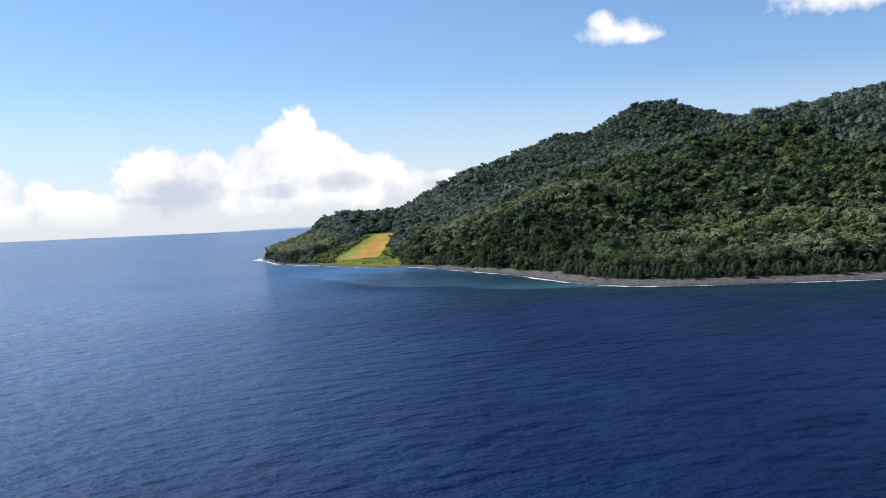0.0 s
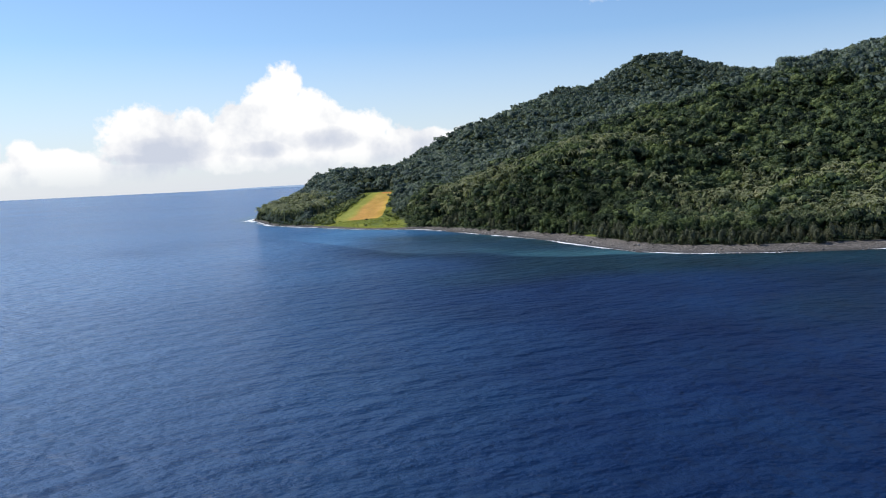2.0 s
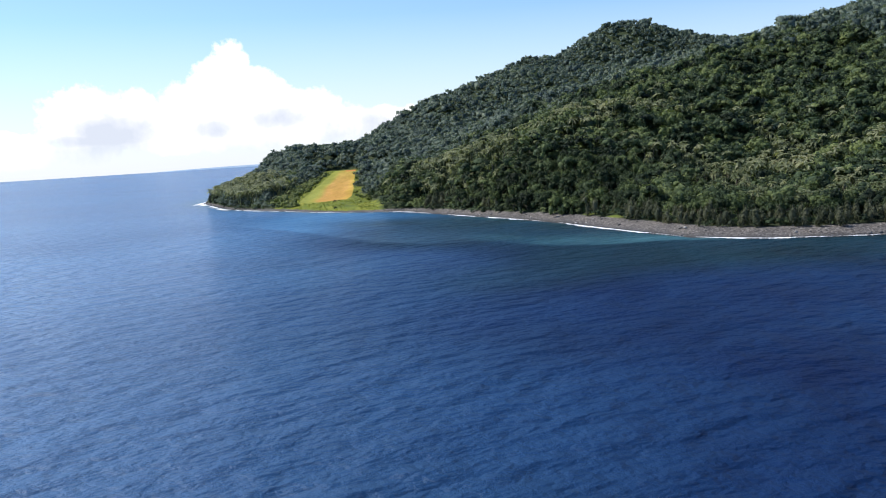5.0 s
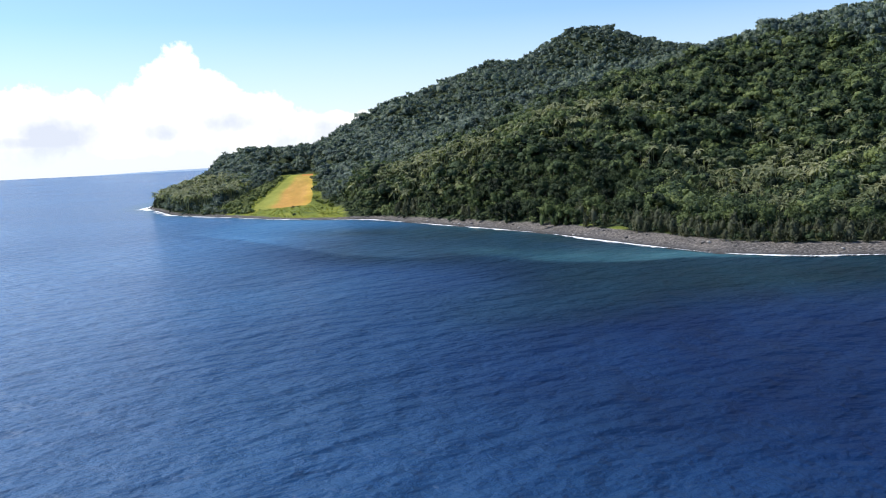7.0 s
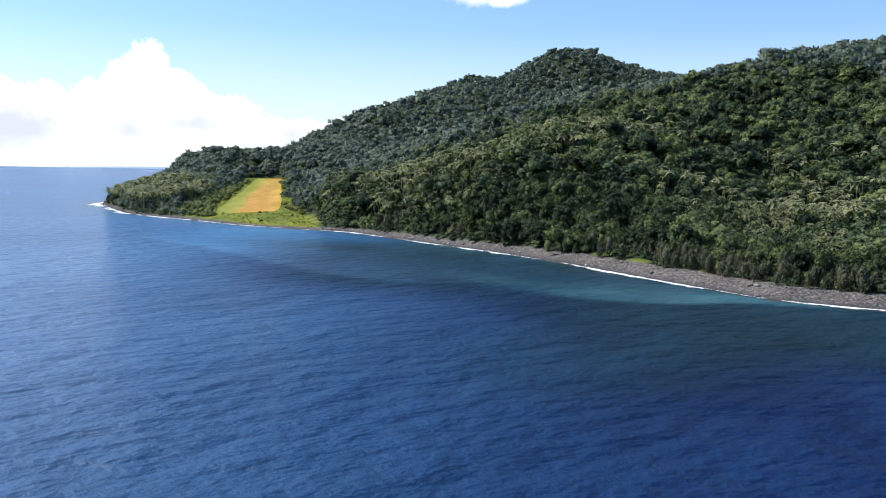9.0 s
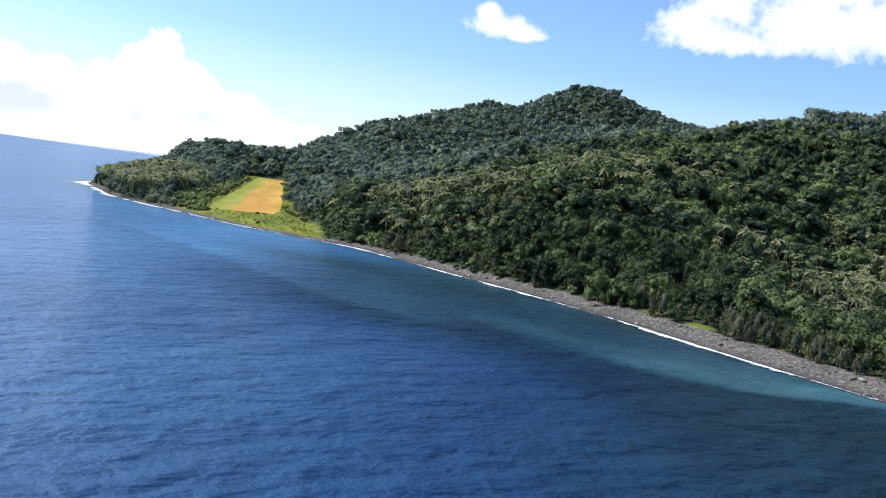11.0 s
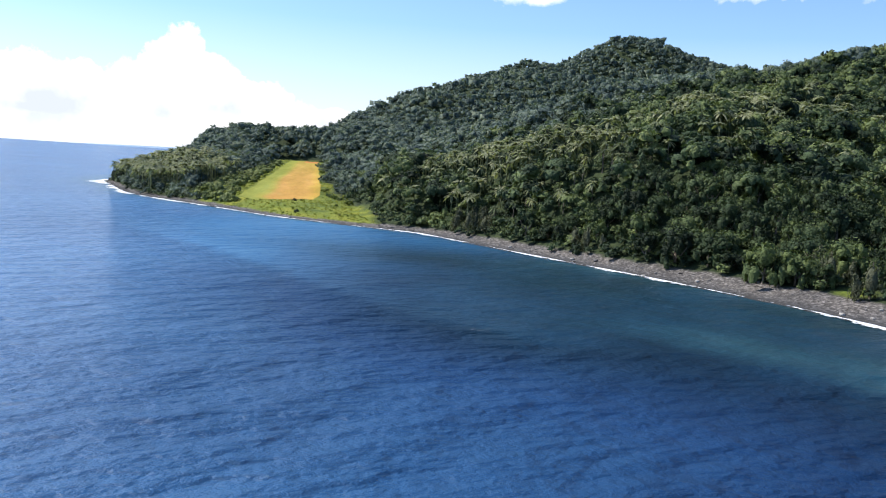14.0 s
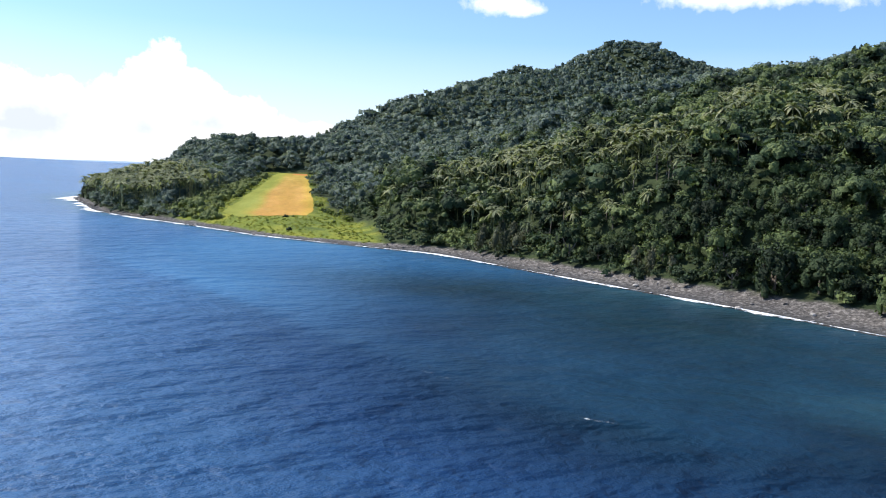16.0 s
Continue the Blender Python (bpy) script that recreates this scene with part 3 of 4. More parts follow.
def leaf_cards(r, centres, radii, count, size, droop=0.0, jitter=0.33, low=-0.35, lift=(0.74, 0.98)):
    """Leaf clumps: bent four-cornered blades over the outside of a set of lumps."""
    pick = r.choice(len(centres), count, p=(radii.prod(1) ** 0.67) / (radii.prod(1) ** 0.67).sum())
    n = r.normal(size=(count, 3))
    n /= np.linalg.norm(n, axis=1)[:, None]
    n[:, 2] = np.where(n[:, 2] < low, -n[:, 2], n[:, 2])
    p = centres[pick] + n * radii[pick] * r.uniform(*lift, (count, 1))
    nn = n / radii[pick]
    nn = nn / np.linalg.norm(nn, axis=1)[:, None] + r.normal(size=(count, 3)) * jitter + np.array([0, 0, 0.25])
    nn /= np.linalg.norm(nn, axis=1)[:, None]
    u = np.cross(nn, r.normal(size=(count, 3)))
    u /= np.linalg.norm(u, axis=1)[:, None]
    v = np.cross(nn, u)
    s = size * r.uniform(0.6, 1.35, (count, 1))
    w = s * r.uniform(0.4, 0.8, (count, 1))
    c = np.stack([p - u * s * 0.5, p + v * w * 0.5 + nn * s * 0.12, p + u * s * 0.5 - np.array([0, 0, droop]) * s, p - v * w * 0.5 + nn * s * 0.1], 1)
    return c.reshape(-1, 3), np.arange(4 * count).reshape(-1, 4)


def merge(*shapes):
    co, qs, k = [], [], 0
    for c, q in shapes:
        co.append(c)
        qs.append(q + k)
        k += len(c)
    return np.concatenate(co), np.concatenate(qs)


def lump(r, centre, radii, n, rough=0.3):
    """One bumpy clump of leaves; its hidden faces, turned down or towards the trunk, are left out."""
    v, f = cube_ball(n)
    out = np.array([centre[0], centre[1], 0.0])
    out = out / (np.linalg.norm(out) + 1e-6) * 0.6 + np.array([0, 0, 0.8])
    mid = v[f].mean(1)
    f = f[mid @ out > -0.12]
    used = np.unique(f)
    back = np.zeros(len(v), int)
    back[used] = np.arange(len(used))
    v = v[used] * r.uniform(1 - rough, 1 + rough, (len(used), 1))
    return centre + v * radii, back[f]


def broad_crown(r, width, height, lumps, cards, size, core=0.76, n=2, skirt=0, jitter=0.33, lift=(0.74, 0.98), tall=1.0):
    """A spreading crown of leaf clumps with an uneven outline; its middle is at the origin, its base about -height / 2."""
    ang = np.arange(lumps) * 2.4 + r.uniform(-0.5, 0.5, lumps)
    rad = width * 0.5 * np.sqrt(r.uniform(0.08, 0.5, lumps))
    cen = np.stack([rad * np.cos(ang), rad * np.sin(ang), height * (0.3 - 0.62 * (rad / (width * 0.5)) ** 2 + r.uniform(-0.18, 0.18, lumps))], 1)
    cen[0] = (0, 0, height * 0.12)
    rr = width * r.uniform(0.17, 0.28, lumps) * (0.78 if lumps > 9 else 1.0 if lumps > 4 else 1.15)
    rr[0] = width * 0.33
    radii = np.stack([rr, rr, rr * tall * r.uniform(0.75, 1.1, lumps)], 1)
    if skirt:
        a = np.arange(skirt) * 6.283 / skirt + r.uniform(-0.4, 0.4, skirt)
        e = width * r.uniform(0.28, 0.4, skirt)
        w = width * r.uniform(0.11, 0.18, skirt)
        cen = np.r_[cen, np.stack([e * np.cos(a), e * np.sin(a), height * r.uniform(-0.34, -0.12, skirt)], 1)]
        radii = np.r_[radii, np.stack([w, w, w * r.uniform(1.4, 2.4, skirt)], 1)]
    bits = [leaf_cards(r, cen, radii, cards, size, 0.0, jitter, -0.35, lift)]
    bits += [lump(r, c, s * core, n) for c, s in zip(cen, radii)]
    return merge(*bits)


def tube(points, radii, sides=6):
    """A tapered limb along points."""
    pts = [Vector(p) for p in points]
    co, qs = [], []
    for i, (p, rad) in enumerate(zip(pts, radii)):
        d = (pts[min(i + 1, len(pts) - 1)] - pts[max(i - 1, 0)]).normalized()
        u = d.cross(Vector((0.31, 0.95, 0.1))).normalized()
        v = d.cross(u)
        for k in range(sides):
            a = 6.283185 * k / sides
            co.append(p + (u * math.cos(a) + v * math.sin(a)) * rad)
    for i in range(len(pts) - 1):
        for k in range(sides):
            a, b_ = i * sides + k, i * sides + (k + 1) % sides
            qs.append((a, b_, b_ + sides, a + sides))
    return np.array([tuple(c) for c in co]), np.array(qs)


def palm_crown(r, fronds, length, segs=5, wide=0.1):
    """Arching feather fronds round the top of a palm; each half of a frond slopes down from its rib."""
    co, qs = [], []
    for f in range(fronds):
        a = 6.283 * f / fronds + r.uniform(-0.25, 0.25)
        lift = r.uniform(-0.3, 1.45)
        L = length * r.uniform(0.8, 1.1)
        rib = []
        for s in range(segs + 1):
            k = s / segs
            out = L * (k * math.cos(lift * (1 - 0.3 * k)) * 0.95)
            rib.append((out, L * (math.sin(lift) * k - 0.75 * k * k)))
        for side in (-1, 1):
            base = len(co)
            for s in range(segs + 1):
                k = s / segs
                w = L * wide * (math.sin(3.14 * min(0.15 + k * 0.85, 1)) ** 0.6 + 0.06) * r.uniform(0.85, 1.15)
                o, z = rib[s]
                x, y = o * math.cos(a), o * math.sin(a)
                px, py = -math.sin(a) * side * w, math.cos(a) * side * w
                co += [(x, y, z), (x + px + math.cos(a) * w * 0.3, y + py + math.sin(a) * w * 0.3, z - w * 0.55)]
            for s in range(segs):
                i = base + 2 * s
                qs.append((i, i + 1, i + 3, i + 2))
    return np.array(co), np.array(qs)


def needle_crown(r, width, height, cards):
    """A feathery upright crown of drooping needle sprays on a tall cone of lumps; base at the origin."""
    k = r.uniform(0, 1, 12)
    ang = r.uniform(0, 6.283, 12)
    rad = width * 0.28 * (1 - 0.7 * k)
    cen = np.stack([rad * np.cos(ang), rad * np.sin(ang), height * (0.12 + 0.8 * k)], 1)
    rr = width * (0.34 - 0.2 * k)
    radii = np.stack([rr, rr, rr * 1.5], 1)
    bits = [leaf_cards(r, cen, radii, cards, 0.85, 0.9, 0.6, -1.0)]
    bv, bf = cube_ball(2)
    bits.append((bv * (width * 0.25, width * 0.25, height * 0.38) + (0, 0, height * 0.45), bf))
    return merge(*bits)


def part(name, shape, mat, parent, label=""):
    me = quads_mesh(name, *shape)
    me.polygons.foreach_set("use_smooth", np.ones(len(me.polygons), bool))
    me.materials.append(mat)
    ob = new(name, me)
    ob.parent = parent
    return tagged(ob, label)


def many(name, shapes, places, mat, label, category):
    """One joined object of a great many plants: shapes[i % n] at each place (x, y, z, turn, size)."""
    co, qs, k = [], [], 0
    places = np.asarray(places, float)
    for i, (sc, sq) in enumerate(shapes):
        p = places[i::len(shapes)]
        c, s = np.cos(p[:, 3]) * p[:, 4], np.sin(p[:, 3]) * p[:, 4]
        x = sc[None, :, 0] * c[:, None] - sc[None, :, 1] * s[:, None] + p[:, None, 0]
        y = sc[None, :, 0] * s[:, None] + sc[None, :, 1] * c[:, None] + p[:, None, 1]
        z = sc[None, :, 2] * p[:, None, 4] + p[:, None, 2]
        co.append(np.stack([x, y, z], -1).reshape(-1, 3))
        qs.append((sq[None] + (np.arange(len(p)) * len(sc))[:, None, None]).reshape(-1, 4) + k)
        k += len(sc) * len(p)
    me = quads_mesh(name, np.concatenate(co), np.concatenate(qs))
    me.polygons.foreach_set("use_smooth", np.full(len(me.polygons), mat is not ROCK))
    me.materials.append(mat)
    return tagged(new(name, me), label, category, kind="stuff")


def scatter(x0, x1, y0, y1, step, seed):
    r = np.random.default_rng(seed)
    X, Y = np.meshgrid(np.arange(x0, x1, step), np.arange(y0, y1, step * 0.9))
    X[::2] += step / 2
    x, y = X.ravel() + r.uniform(-0.42, 0.42, X.size) * step, Y.ravel() + r.uniform(-0.42, 0.42, X.size) * step
    return x, y


def palm_share(x, y):
    """Where coconut palms mix into the forest: the cape, the belt behind the airstrip's beach and the upper slopes."""
    d = inland_of(x, y)
    cape = ease(-137, -178, x) * ease(1010, 1070, y) * (1 - ease(1295, 1360, y)) * (1 - ease(58, 110, d))
    belt = np.exp(-((x + 8 - (896 - y) * 0.55) / 32) ** 2) * ease(772, 813, y) * (1 - ease(905, 946, y))
    upper = np.exp(-((d - 174) / 55) ** 2) * ease(40, 100, x) * (1 - ease(955, 1080, y)) * ease(-0.25, 0.4, wavy(x, y, 100, 31))
    right = ease(124, 174, x) * ease(37, 62, d) * (1 - ease(108, 158, d)) * (1 - ease(747, 797, y))
    return np.clip(0.62 * cape + 0.78 * belt + 0.8 * upper + 0.6 * right, 0, 0.85)


TURN = lambda r, n: r.uniform(0, 6.283, n)
r = np.random.default_rng(41)

# coastal forest: broadleaf trees and palms mixed
x, y = scatter(-310, 420, 490, 1300, 7.8, 51)
d = inland_of(x, y)
ok = (d > beach_of(x, y) + 1.0) & (field_of(x, y) < 0.12) & ~((x > 350) & (y > 1040)) & ((y < 1110) | (x < -70))
x, y, d = x[ok], y[ok], d[ok]
is_palm = r.uniform(0, 1, len(x)) < palm_share(x, y)
NEEDLES = ~is_palm & (((d < beach_of(x, y) + 17) & (x >= 68)) | ((d < beach_of(x, y) + 24) & (x > -62) & (wavy(x, y, 48, 61) > 0.4)))
rank = np.hypot(x + 85, y - 520) + np.where(is_palm | NEEDLES, 1e6, 0)
FRONT = np.zeros(len(x), bool)
FRONT[np.argsort(rank)[:300]] = True
inner = ~is_palm & ~FRONT & ~NEEDLES
z = ground_of(x, y)
size = np.exp(r.normal(-0.03, 0.36, len(x))) * (1 + 0.16 * wavy(x, y, 55, 71)) * np.clip(0.5 + d / 60, 0.5, 1.0)
by_field = np.maximum(field_of(x - 9, y), field_of(x + 9, y))
size = np.clip(size, 0.4, 1.9) * (1 - 0.45 * by_field)
gap = inner & (((wavy(x, y, 38, 76) > 0.6) & (d > 40)) | (r.uniform(0, 1, len(x)) < 0.08))
inner &= ~gap
MID = [broad_crown(np.random.default_rng(100 + i), w, h, 5, 108, 1.4, 0.64, 2, 0, 0.55, (0.68, 1.03)) for i, (w, h) in enumerate(((11, 8), (12.5, 8), (10, 9), (13.5, 7.5), (9, 9.5), (11.5, 9), (14, 8.5), (10.5, 7)))]
forest = np.stack([x, y, z + (r.uniform(2.6, 4.6, len(x)) + 1.8 * wavy(x, y, 40, 72)) * size, TURN(r, len(x)), size], 1)
outer = (y > 985 + 12 * wavy(x, y, 60, 74)) & (x < 150)
many("forest_trees", MID, forest[inner & ~outer], LEAF, "dense dark green tropical forest covering the coastal slopes", "forest")
# same forest farther off, given the leaf colour that has haze in it
many("cape_forest", MID, forest[inner & outer], LEAF_HAZED, "green mixed forest on the cape and behind the airstrip, paled by painted haze", "forest")

# taller trees that stand out of the canopy and shade it
ex, ey = scatter(-250, 400, 560, 1280, 22.0, 62)
oke = (inland_of(ex, ey) > 42) & (field_of(ex, ey) < 0.05) & (np.maximum(field_of(ex - 14, ey), field_of(ex + 14, ey)) < 0.05) & ((ey < 1110) | (ex < -70)) & (palm_share(ex, ey) < 0.5)
oke &= r.uniform(0, 1, len(ex)) < 0.8
ex, ey = ex[oke], ey[oke]
TALL = [broad_crown(np.random.default_rng(150 + i), w, h, 9, 230, 1.35, 0.64, 2, 2, 0.55, (0.68, 1.04)) for i, (w, h) in enumerate(((15, 10), (18, 12), (13, 11), (17, 9.5)))]
many("tall_forest_trees", TALL, np.stack([ex, ey, ground_of(ex, ey) + r.uniform(6.0, 10.5, len(ex)), TURN(r, len(ex)), r.uniform(0.7, 1.25, len(ex))], 1), LEAF,
     "tall broad-crowned trees rising out of the coastal forest", "trees")

# outer forest on the hills
x2, y2 = scatter(-290, 1060, 1110, 2330, 12.2, 52)
xb, yb = scatter(350, 700, 560, 1110, 12.5, 53)
xb, yb = xb[(xb > 420) | (yb > 1040)], yb[(xb > 420) | (yb > 1040)]
x2, y2 = np.r_[x2, xb], np.r_[y2, yb]
ok = (inland_of(x2, y2) > 14) & (field_of(x2, y2) < 0.1) & ((y2 > 1300) | (x2 > -70))
ok &= (y2 < 1900 + 1.02 * x2) & ~((x2 > 640) & (y2 < 1560) & (y2 > 1110))
ok &= (ground_of(x2, y2 - 40) - ground_of(x2, y2) < 9) | (r.uniform(0, 1, len(x2)) < 0.45)
x2, y2 = x2[ok], y2[ok]
s2 = np.clip(np.exp(r.normal(0.12, 0.28, len(x2))) * (1 + 0.15 * wavy(x2, y2, 80, 73)), 0.5, 1.6)
p2 = r.uniform(0, 1, len(x2)) < palm_share(x2, y2)
tall_ = ground_of(x2, y2) + r.uniform(2.8, 5.4, len(x2)) * s2
hill = np.stack([x2, y2, tall_, TURN(r, len(x2)), s2], 1)
WIDE = (12, 14.5, 11, 13.5, 12.5, 15.5, 10.5, 14)
FARS = [broad_crown(np.random.default_rng(200 + i), w, 9.5, 4, 34, 1.9, 0.74, 1, 0, 0.5, (0.62, 0.92)) for i, w in enumerate(WIDE)]
FINE = [broad_crown(np.random.default_rng(220 + i), w, 10.5, 5, 96, 1.5, 0.7, 2, 0, 0.55, (0.66, 0.98)) for i, w in enumerate(WIDE)]
close = ((y2 < 1750) & (x2 < 40)) | ((y2 < 1300) & (x2 < 330))
many("hill_forest", FARS, hill[~p2 & ~close], LEAF_HAZED, "distant green rainforest canopy over the hills", "forest")
many("knoll_forest", FINE, hill[~p2 & close], LEAF_HAZED, "billowing green trees on the knoll behind the airstrip", "forest")

# palms
px, py = np.r_[x[is_palm], x2[p2]], np.r_[y[is_palm], y2[p2]]
xc, yc = scatter(-292, -158, 1045, 1295, 10.5, 54)
okc = (inland_of(xc, yc) > 13) & (r.uniform(0, 1, len(xc)) < palm_share(xc, yc))
xd, yd = scatter(-130, 330, 560, 1000, 5.6, 64)
okd = (inland_of(xd, yd) > 24) & (field_of(xd, yd) < 0.1) & (r.uniform(0, 1, len(xd)) < 0.6 * palm_share(xd, yd))
px, py = np.r_[px, xc[okc], xd[okd]], np.r_[py, yc[okc], yd[okd]]


def palm_tree(seed, height):
    rr = np.random.default_rng(seed)
    top = new("coconut_palm")
    lean = rr.uniform(-0.12, 0.12, 2) * height
    line = [(lean[0] * k * k, lean[1] * k * k, height * k - 0.4 * (k == 0)) for k in (0, 0.3, 0.65, 1.0)]
    part("trunk", tube(line, [0.3, 0.2, 0.17, 0.14], 5), BARK, top, "slender grey trunk")
    c, q = palm_crown(rr, 24, 3.9, 5, 0.095)
    part("crown", (c + np.array(line[-1]), q), PALM_NEAR, top, "arching yellow-green feather fronds")
    return tagged(top, "tall coconut palm with sunlit yellow-green fronds", "palm tree", "coconut palms")


near = np.argsort(np.hypot(px + 85, py - 520))
near_p, far_p = near[:260], near[260:]
makes = [palm_tree(300 + i, h) for i, h in enumerate((8.5, 10.0, 7.5, 9.2))]
for i, k in enumerate(near_p):
    m = Matrix.LocRotScale((px[k], py[k], float(ground_of(px[k], py[k]))), Euler((0, 0, r.uniform(0, 6.283))), None)
    if i < len(makes):
        makes[i].matrix_basis = m
    else:
        copy_thing(makes[i % len(makes)], m)
PALMS = []
for i in range(5):
    rr = np.random.default_rng(320 + i)
    c, q = palm_crown(rr, 14, 4.2, 3, 0.13)
    PALMS.append(merge((c + (0, 0, 10.4), q), tube([(0, 0, -0.5), (0, 0, 10.4)], [0.28, 0.15], 4)))
many("palm_grove", PALMS, np.stack([px, py, ground_of(px, py), TURN(r, len(px)), r.uniform(0.78, 1.3, len(px)) + 0.28 * (px < -130)], 1)[far_p], PALM_HAZED,
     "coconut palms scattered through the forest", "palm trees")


# shore trees, each its own thing
def shore_tree(seed, width, height, name="shore_tree", label="leafy green broadleaf tree at the forest edge"):
    rr = np.random.default_rng(seed)
    top = new(name)
    base = height * 0.26
    limbs = [tube([(0, 0, -0.6), (0.1, 0.05, base * 0.7), (0.2, 0, base * 1.3)], [0.42, 0.32, 0.22])]
    for a in rr.uniform(0, 6.283, 4):
        e = width * 0.28
        limbs.append(tube([(0.1, 0.05, base * 0.7), (e * 0.5 * math.cos(a), e * 0.5 * math.sin(a), base * 1.1), (e * math.cos(a), e * math.sin(a), height * 0.5)], [0.24, 0.17, 0.08], 5))
    part("trunk", merge(*limbs), BARK, top)
    c, q = broad_crown(rr, width, height * 0.95, 11, 500, 0.92, 0.62, 2, 5, 0.65, (0.7, 1.08), 1.25)
    part("crown", (c + (0, 0, height * 0.4), q), LEAF_NEAR, top)
    return tagged(top, label, "tree", "shore trees")


def needle_tree(seed, width, height):
    rr = np.random.default_rng(seed)
    top = new("casuarina_tree")
    part("trunk", tube([(0, 0, -0.6), (0.1, 0, height * 0.4), (0, 0.1, height * 0.9)], [0.3, 0.2, 0.06]), BARK, top)
    c, q = needle_crown(rr, width, height, 240)
    part("crown", (c + (0, 0, -height * 0.03), q), NEEDLE, top)
    return tagged(top, "feathery grey-green casuarina behind the pebble beach", "tree", "casuarinas along the beach")


def plant(kinds, xs, ys, low, high, sink=0.0):
    for i, (a, b_) in enumerate(zip(xs, ys)):
        s = r.uniform(low, high)
        m = Matrix.LocRotScale((a, b_, float(ground_of(a, b_)) - sink), Euler((0, 0, r.uniform(0, 6.283))), None)
        if i < len(kinds):
            ob = kinds[i]
            ob.matrix_basis = m
        else:
            ob = copy_thing(kinds[i % len(kinds)], m)
        ob.scale = (s, s, s * r.uniform(0.9, 1.12))


kinds = [shore_tree(400 + i, w, h) for i, (w, h) in enumerate(((10.5, 9.5), (12.0, 11.0), (9.0, 9.5), (11.5, 9.0), (13.5, 12.0), (10.0, 12.5), (14.5, 11.0)))]
plant(kinds, x[FRONT], y[FRONT], 0.62, 1.2)
# one flat-topped tree that stands out on the ridge
lone = new("ridge_tree")
rr = np.random.default_rng(470)
limbs = [tube([(0, 0, -1), (0.3, 0.2, 9), (0.5, 0, 15)], [0.8, 0.6, 0.4])]
limbs += [tube([(0.3, 0.2, 9), (5 * math.cos(a), 5 * math.sin(a), 14.5), (10 * math.cos(a), 10 * math.sin(a), 17)], [0.45, 0.3, 0.12], 5) for a in (0.3, 1.6, 2.9, 4.1, 5.3)]
part("trunk", merge(*limbs), BARK, lone)
c, q = broad_crown(rr, 26, 8.5, 16, 800, 1.3, 0.62, 2, 9, 0.5, (0.7, 1.04), 0.6)
part("crown", (c * (1, 1, 1.1) + (0, 0, 13.0), q), LEAF_HAZED, lone)
lone.matrix_basis = Matrix.Translation((412, 1140, float(ground_of(412, 1140))))
tagged(lone, "tall flat-topped spreading tree on the ridge line", "tree")
# dark trees at the very tip of the cape
for a, b_ in ((-270, 1192), (-276, 1206), (-278, 1220), (-265, 1180), (-279, 1234)):
    copy_thing(kinds[0 if a < -285 else 3], Matrix.LocRotScale((a, b_, float(ground_of(a, b_))), Euler((0, 0, a * 1.0)), Vector((1.1, 1.1, 1.25))))
xn, yn = scatter(-62, 350, 505, 900, 5.9, 56)
dn = inland_of(xn, yn)
okn = (dn > beach_of(xn, yn) - 1) & (xn < 300) & (((dn < beach_of(xn, yn) + 18) & (xn >= 66)) | ((dn > beach_of(xn, yn) + 3) & (dn < beach_of(xn, yn) + 24) & (wavy(xn, yn, 48, 61) > 0.4)))
okn &= field_of(xn, yn) < 0.1
plant([needle_tree(450 + i, w, h) for i, (w, h) in enumerate(((5.0, 8.0), (6.0, 10.0), (4.5, 7.0), (5.5, 9.0)))], xn[okn][:320], yn[okn][:320], 0.65, 1.2)


# undergrowth that closes the forest edge down to the stones
ux, uy = scatter(-310, 330, 500, 1300, 6.3, 58)
ud = inland_of(ux, uy)
oku = (ud > beach_of(ux, uy) + 0.8) & ((ud < beach_of(ux, uy) + np.where(ux < 150, 26, 10)) | ((palm_share(ux, uy) > 0.25) & (ux > -130))) & (field_of(ux, uy) < 0.5)
ux, uy = np.r_[ux[oku], x[gap], x[gap] + 3.5], np.r_[uy[oku], y[gap], y[gap] + 2.5]
UNDER = [broad_crown(np.random.default_rng(550 + i), 6.6, 4.8, 2, 40, 1.0, 0.6, 2, 0, 0.6, (0.62, 1.02)) for i in range(5)]
many("undergrowth", UNDER, np.stack([ux, uy, ground_of(ux, uy) + 1.1, TURN(r, len(ux)), r.uniform(0.75, 1.35, len(ux))], 1), LEAF,
     "tangled green undergrowth along the forest edge", "undergrowth")
gx, gy = scatter(-185, -60, 868, 1420, 2.6, 59)
le, re_ = strip_edges(gy)
okg = (field_of(gx, gy) > 0.5) & ((gx < le - 0.5) | (gx > re_ + 0.3) | (gy < 957 + 26 * np.clip((gx + 132) / 39, 0, 1))) & (inland_of(gx, gy) > 8) & (r.uniform(0, 1, len(gx)) < 0.5 + 0.35 * wavy(gx, gy, 22, 92))
gx, gy = gx[okg], gy[okg]
TUFT = [broad_crown(np.random.default_rng(580 + i), 3.4, 0.9, 1, 18, 0.6, 0.7, 1) for i in range(5)]
TUFT = [(c * (1, 1, 0.75), q) for c, q in TUFT]
many("rough_grass", TUFT, np.stack([gx, gy, ground_of(gx, gy) - 0.12, TURN(r, len(gx)), r.uniform(0.5, 1.1, len(gx))], 1), SHRUB_JOINED,
     "rough yellow-green grass and low scrub round the airstrip", "grass")


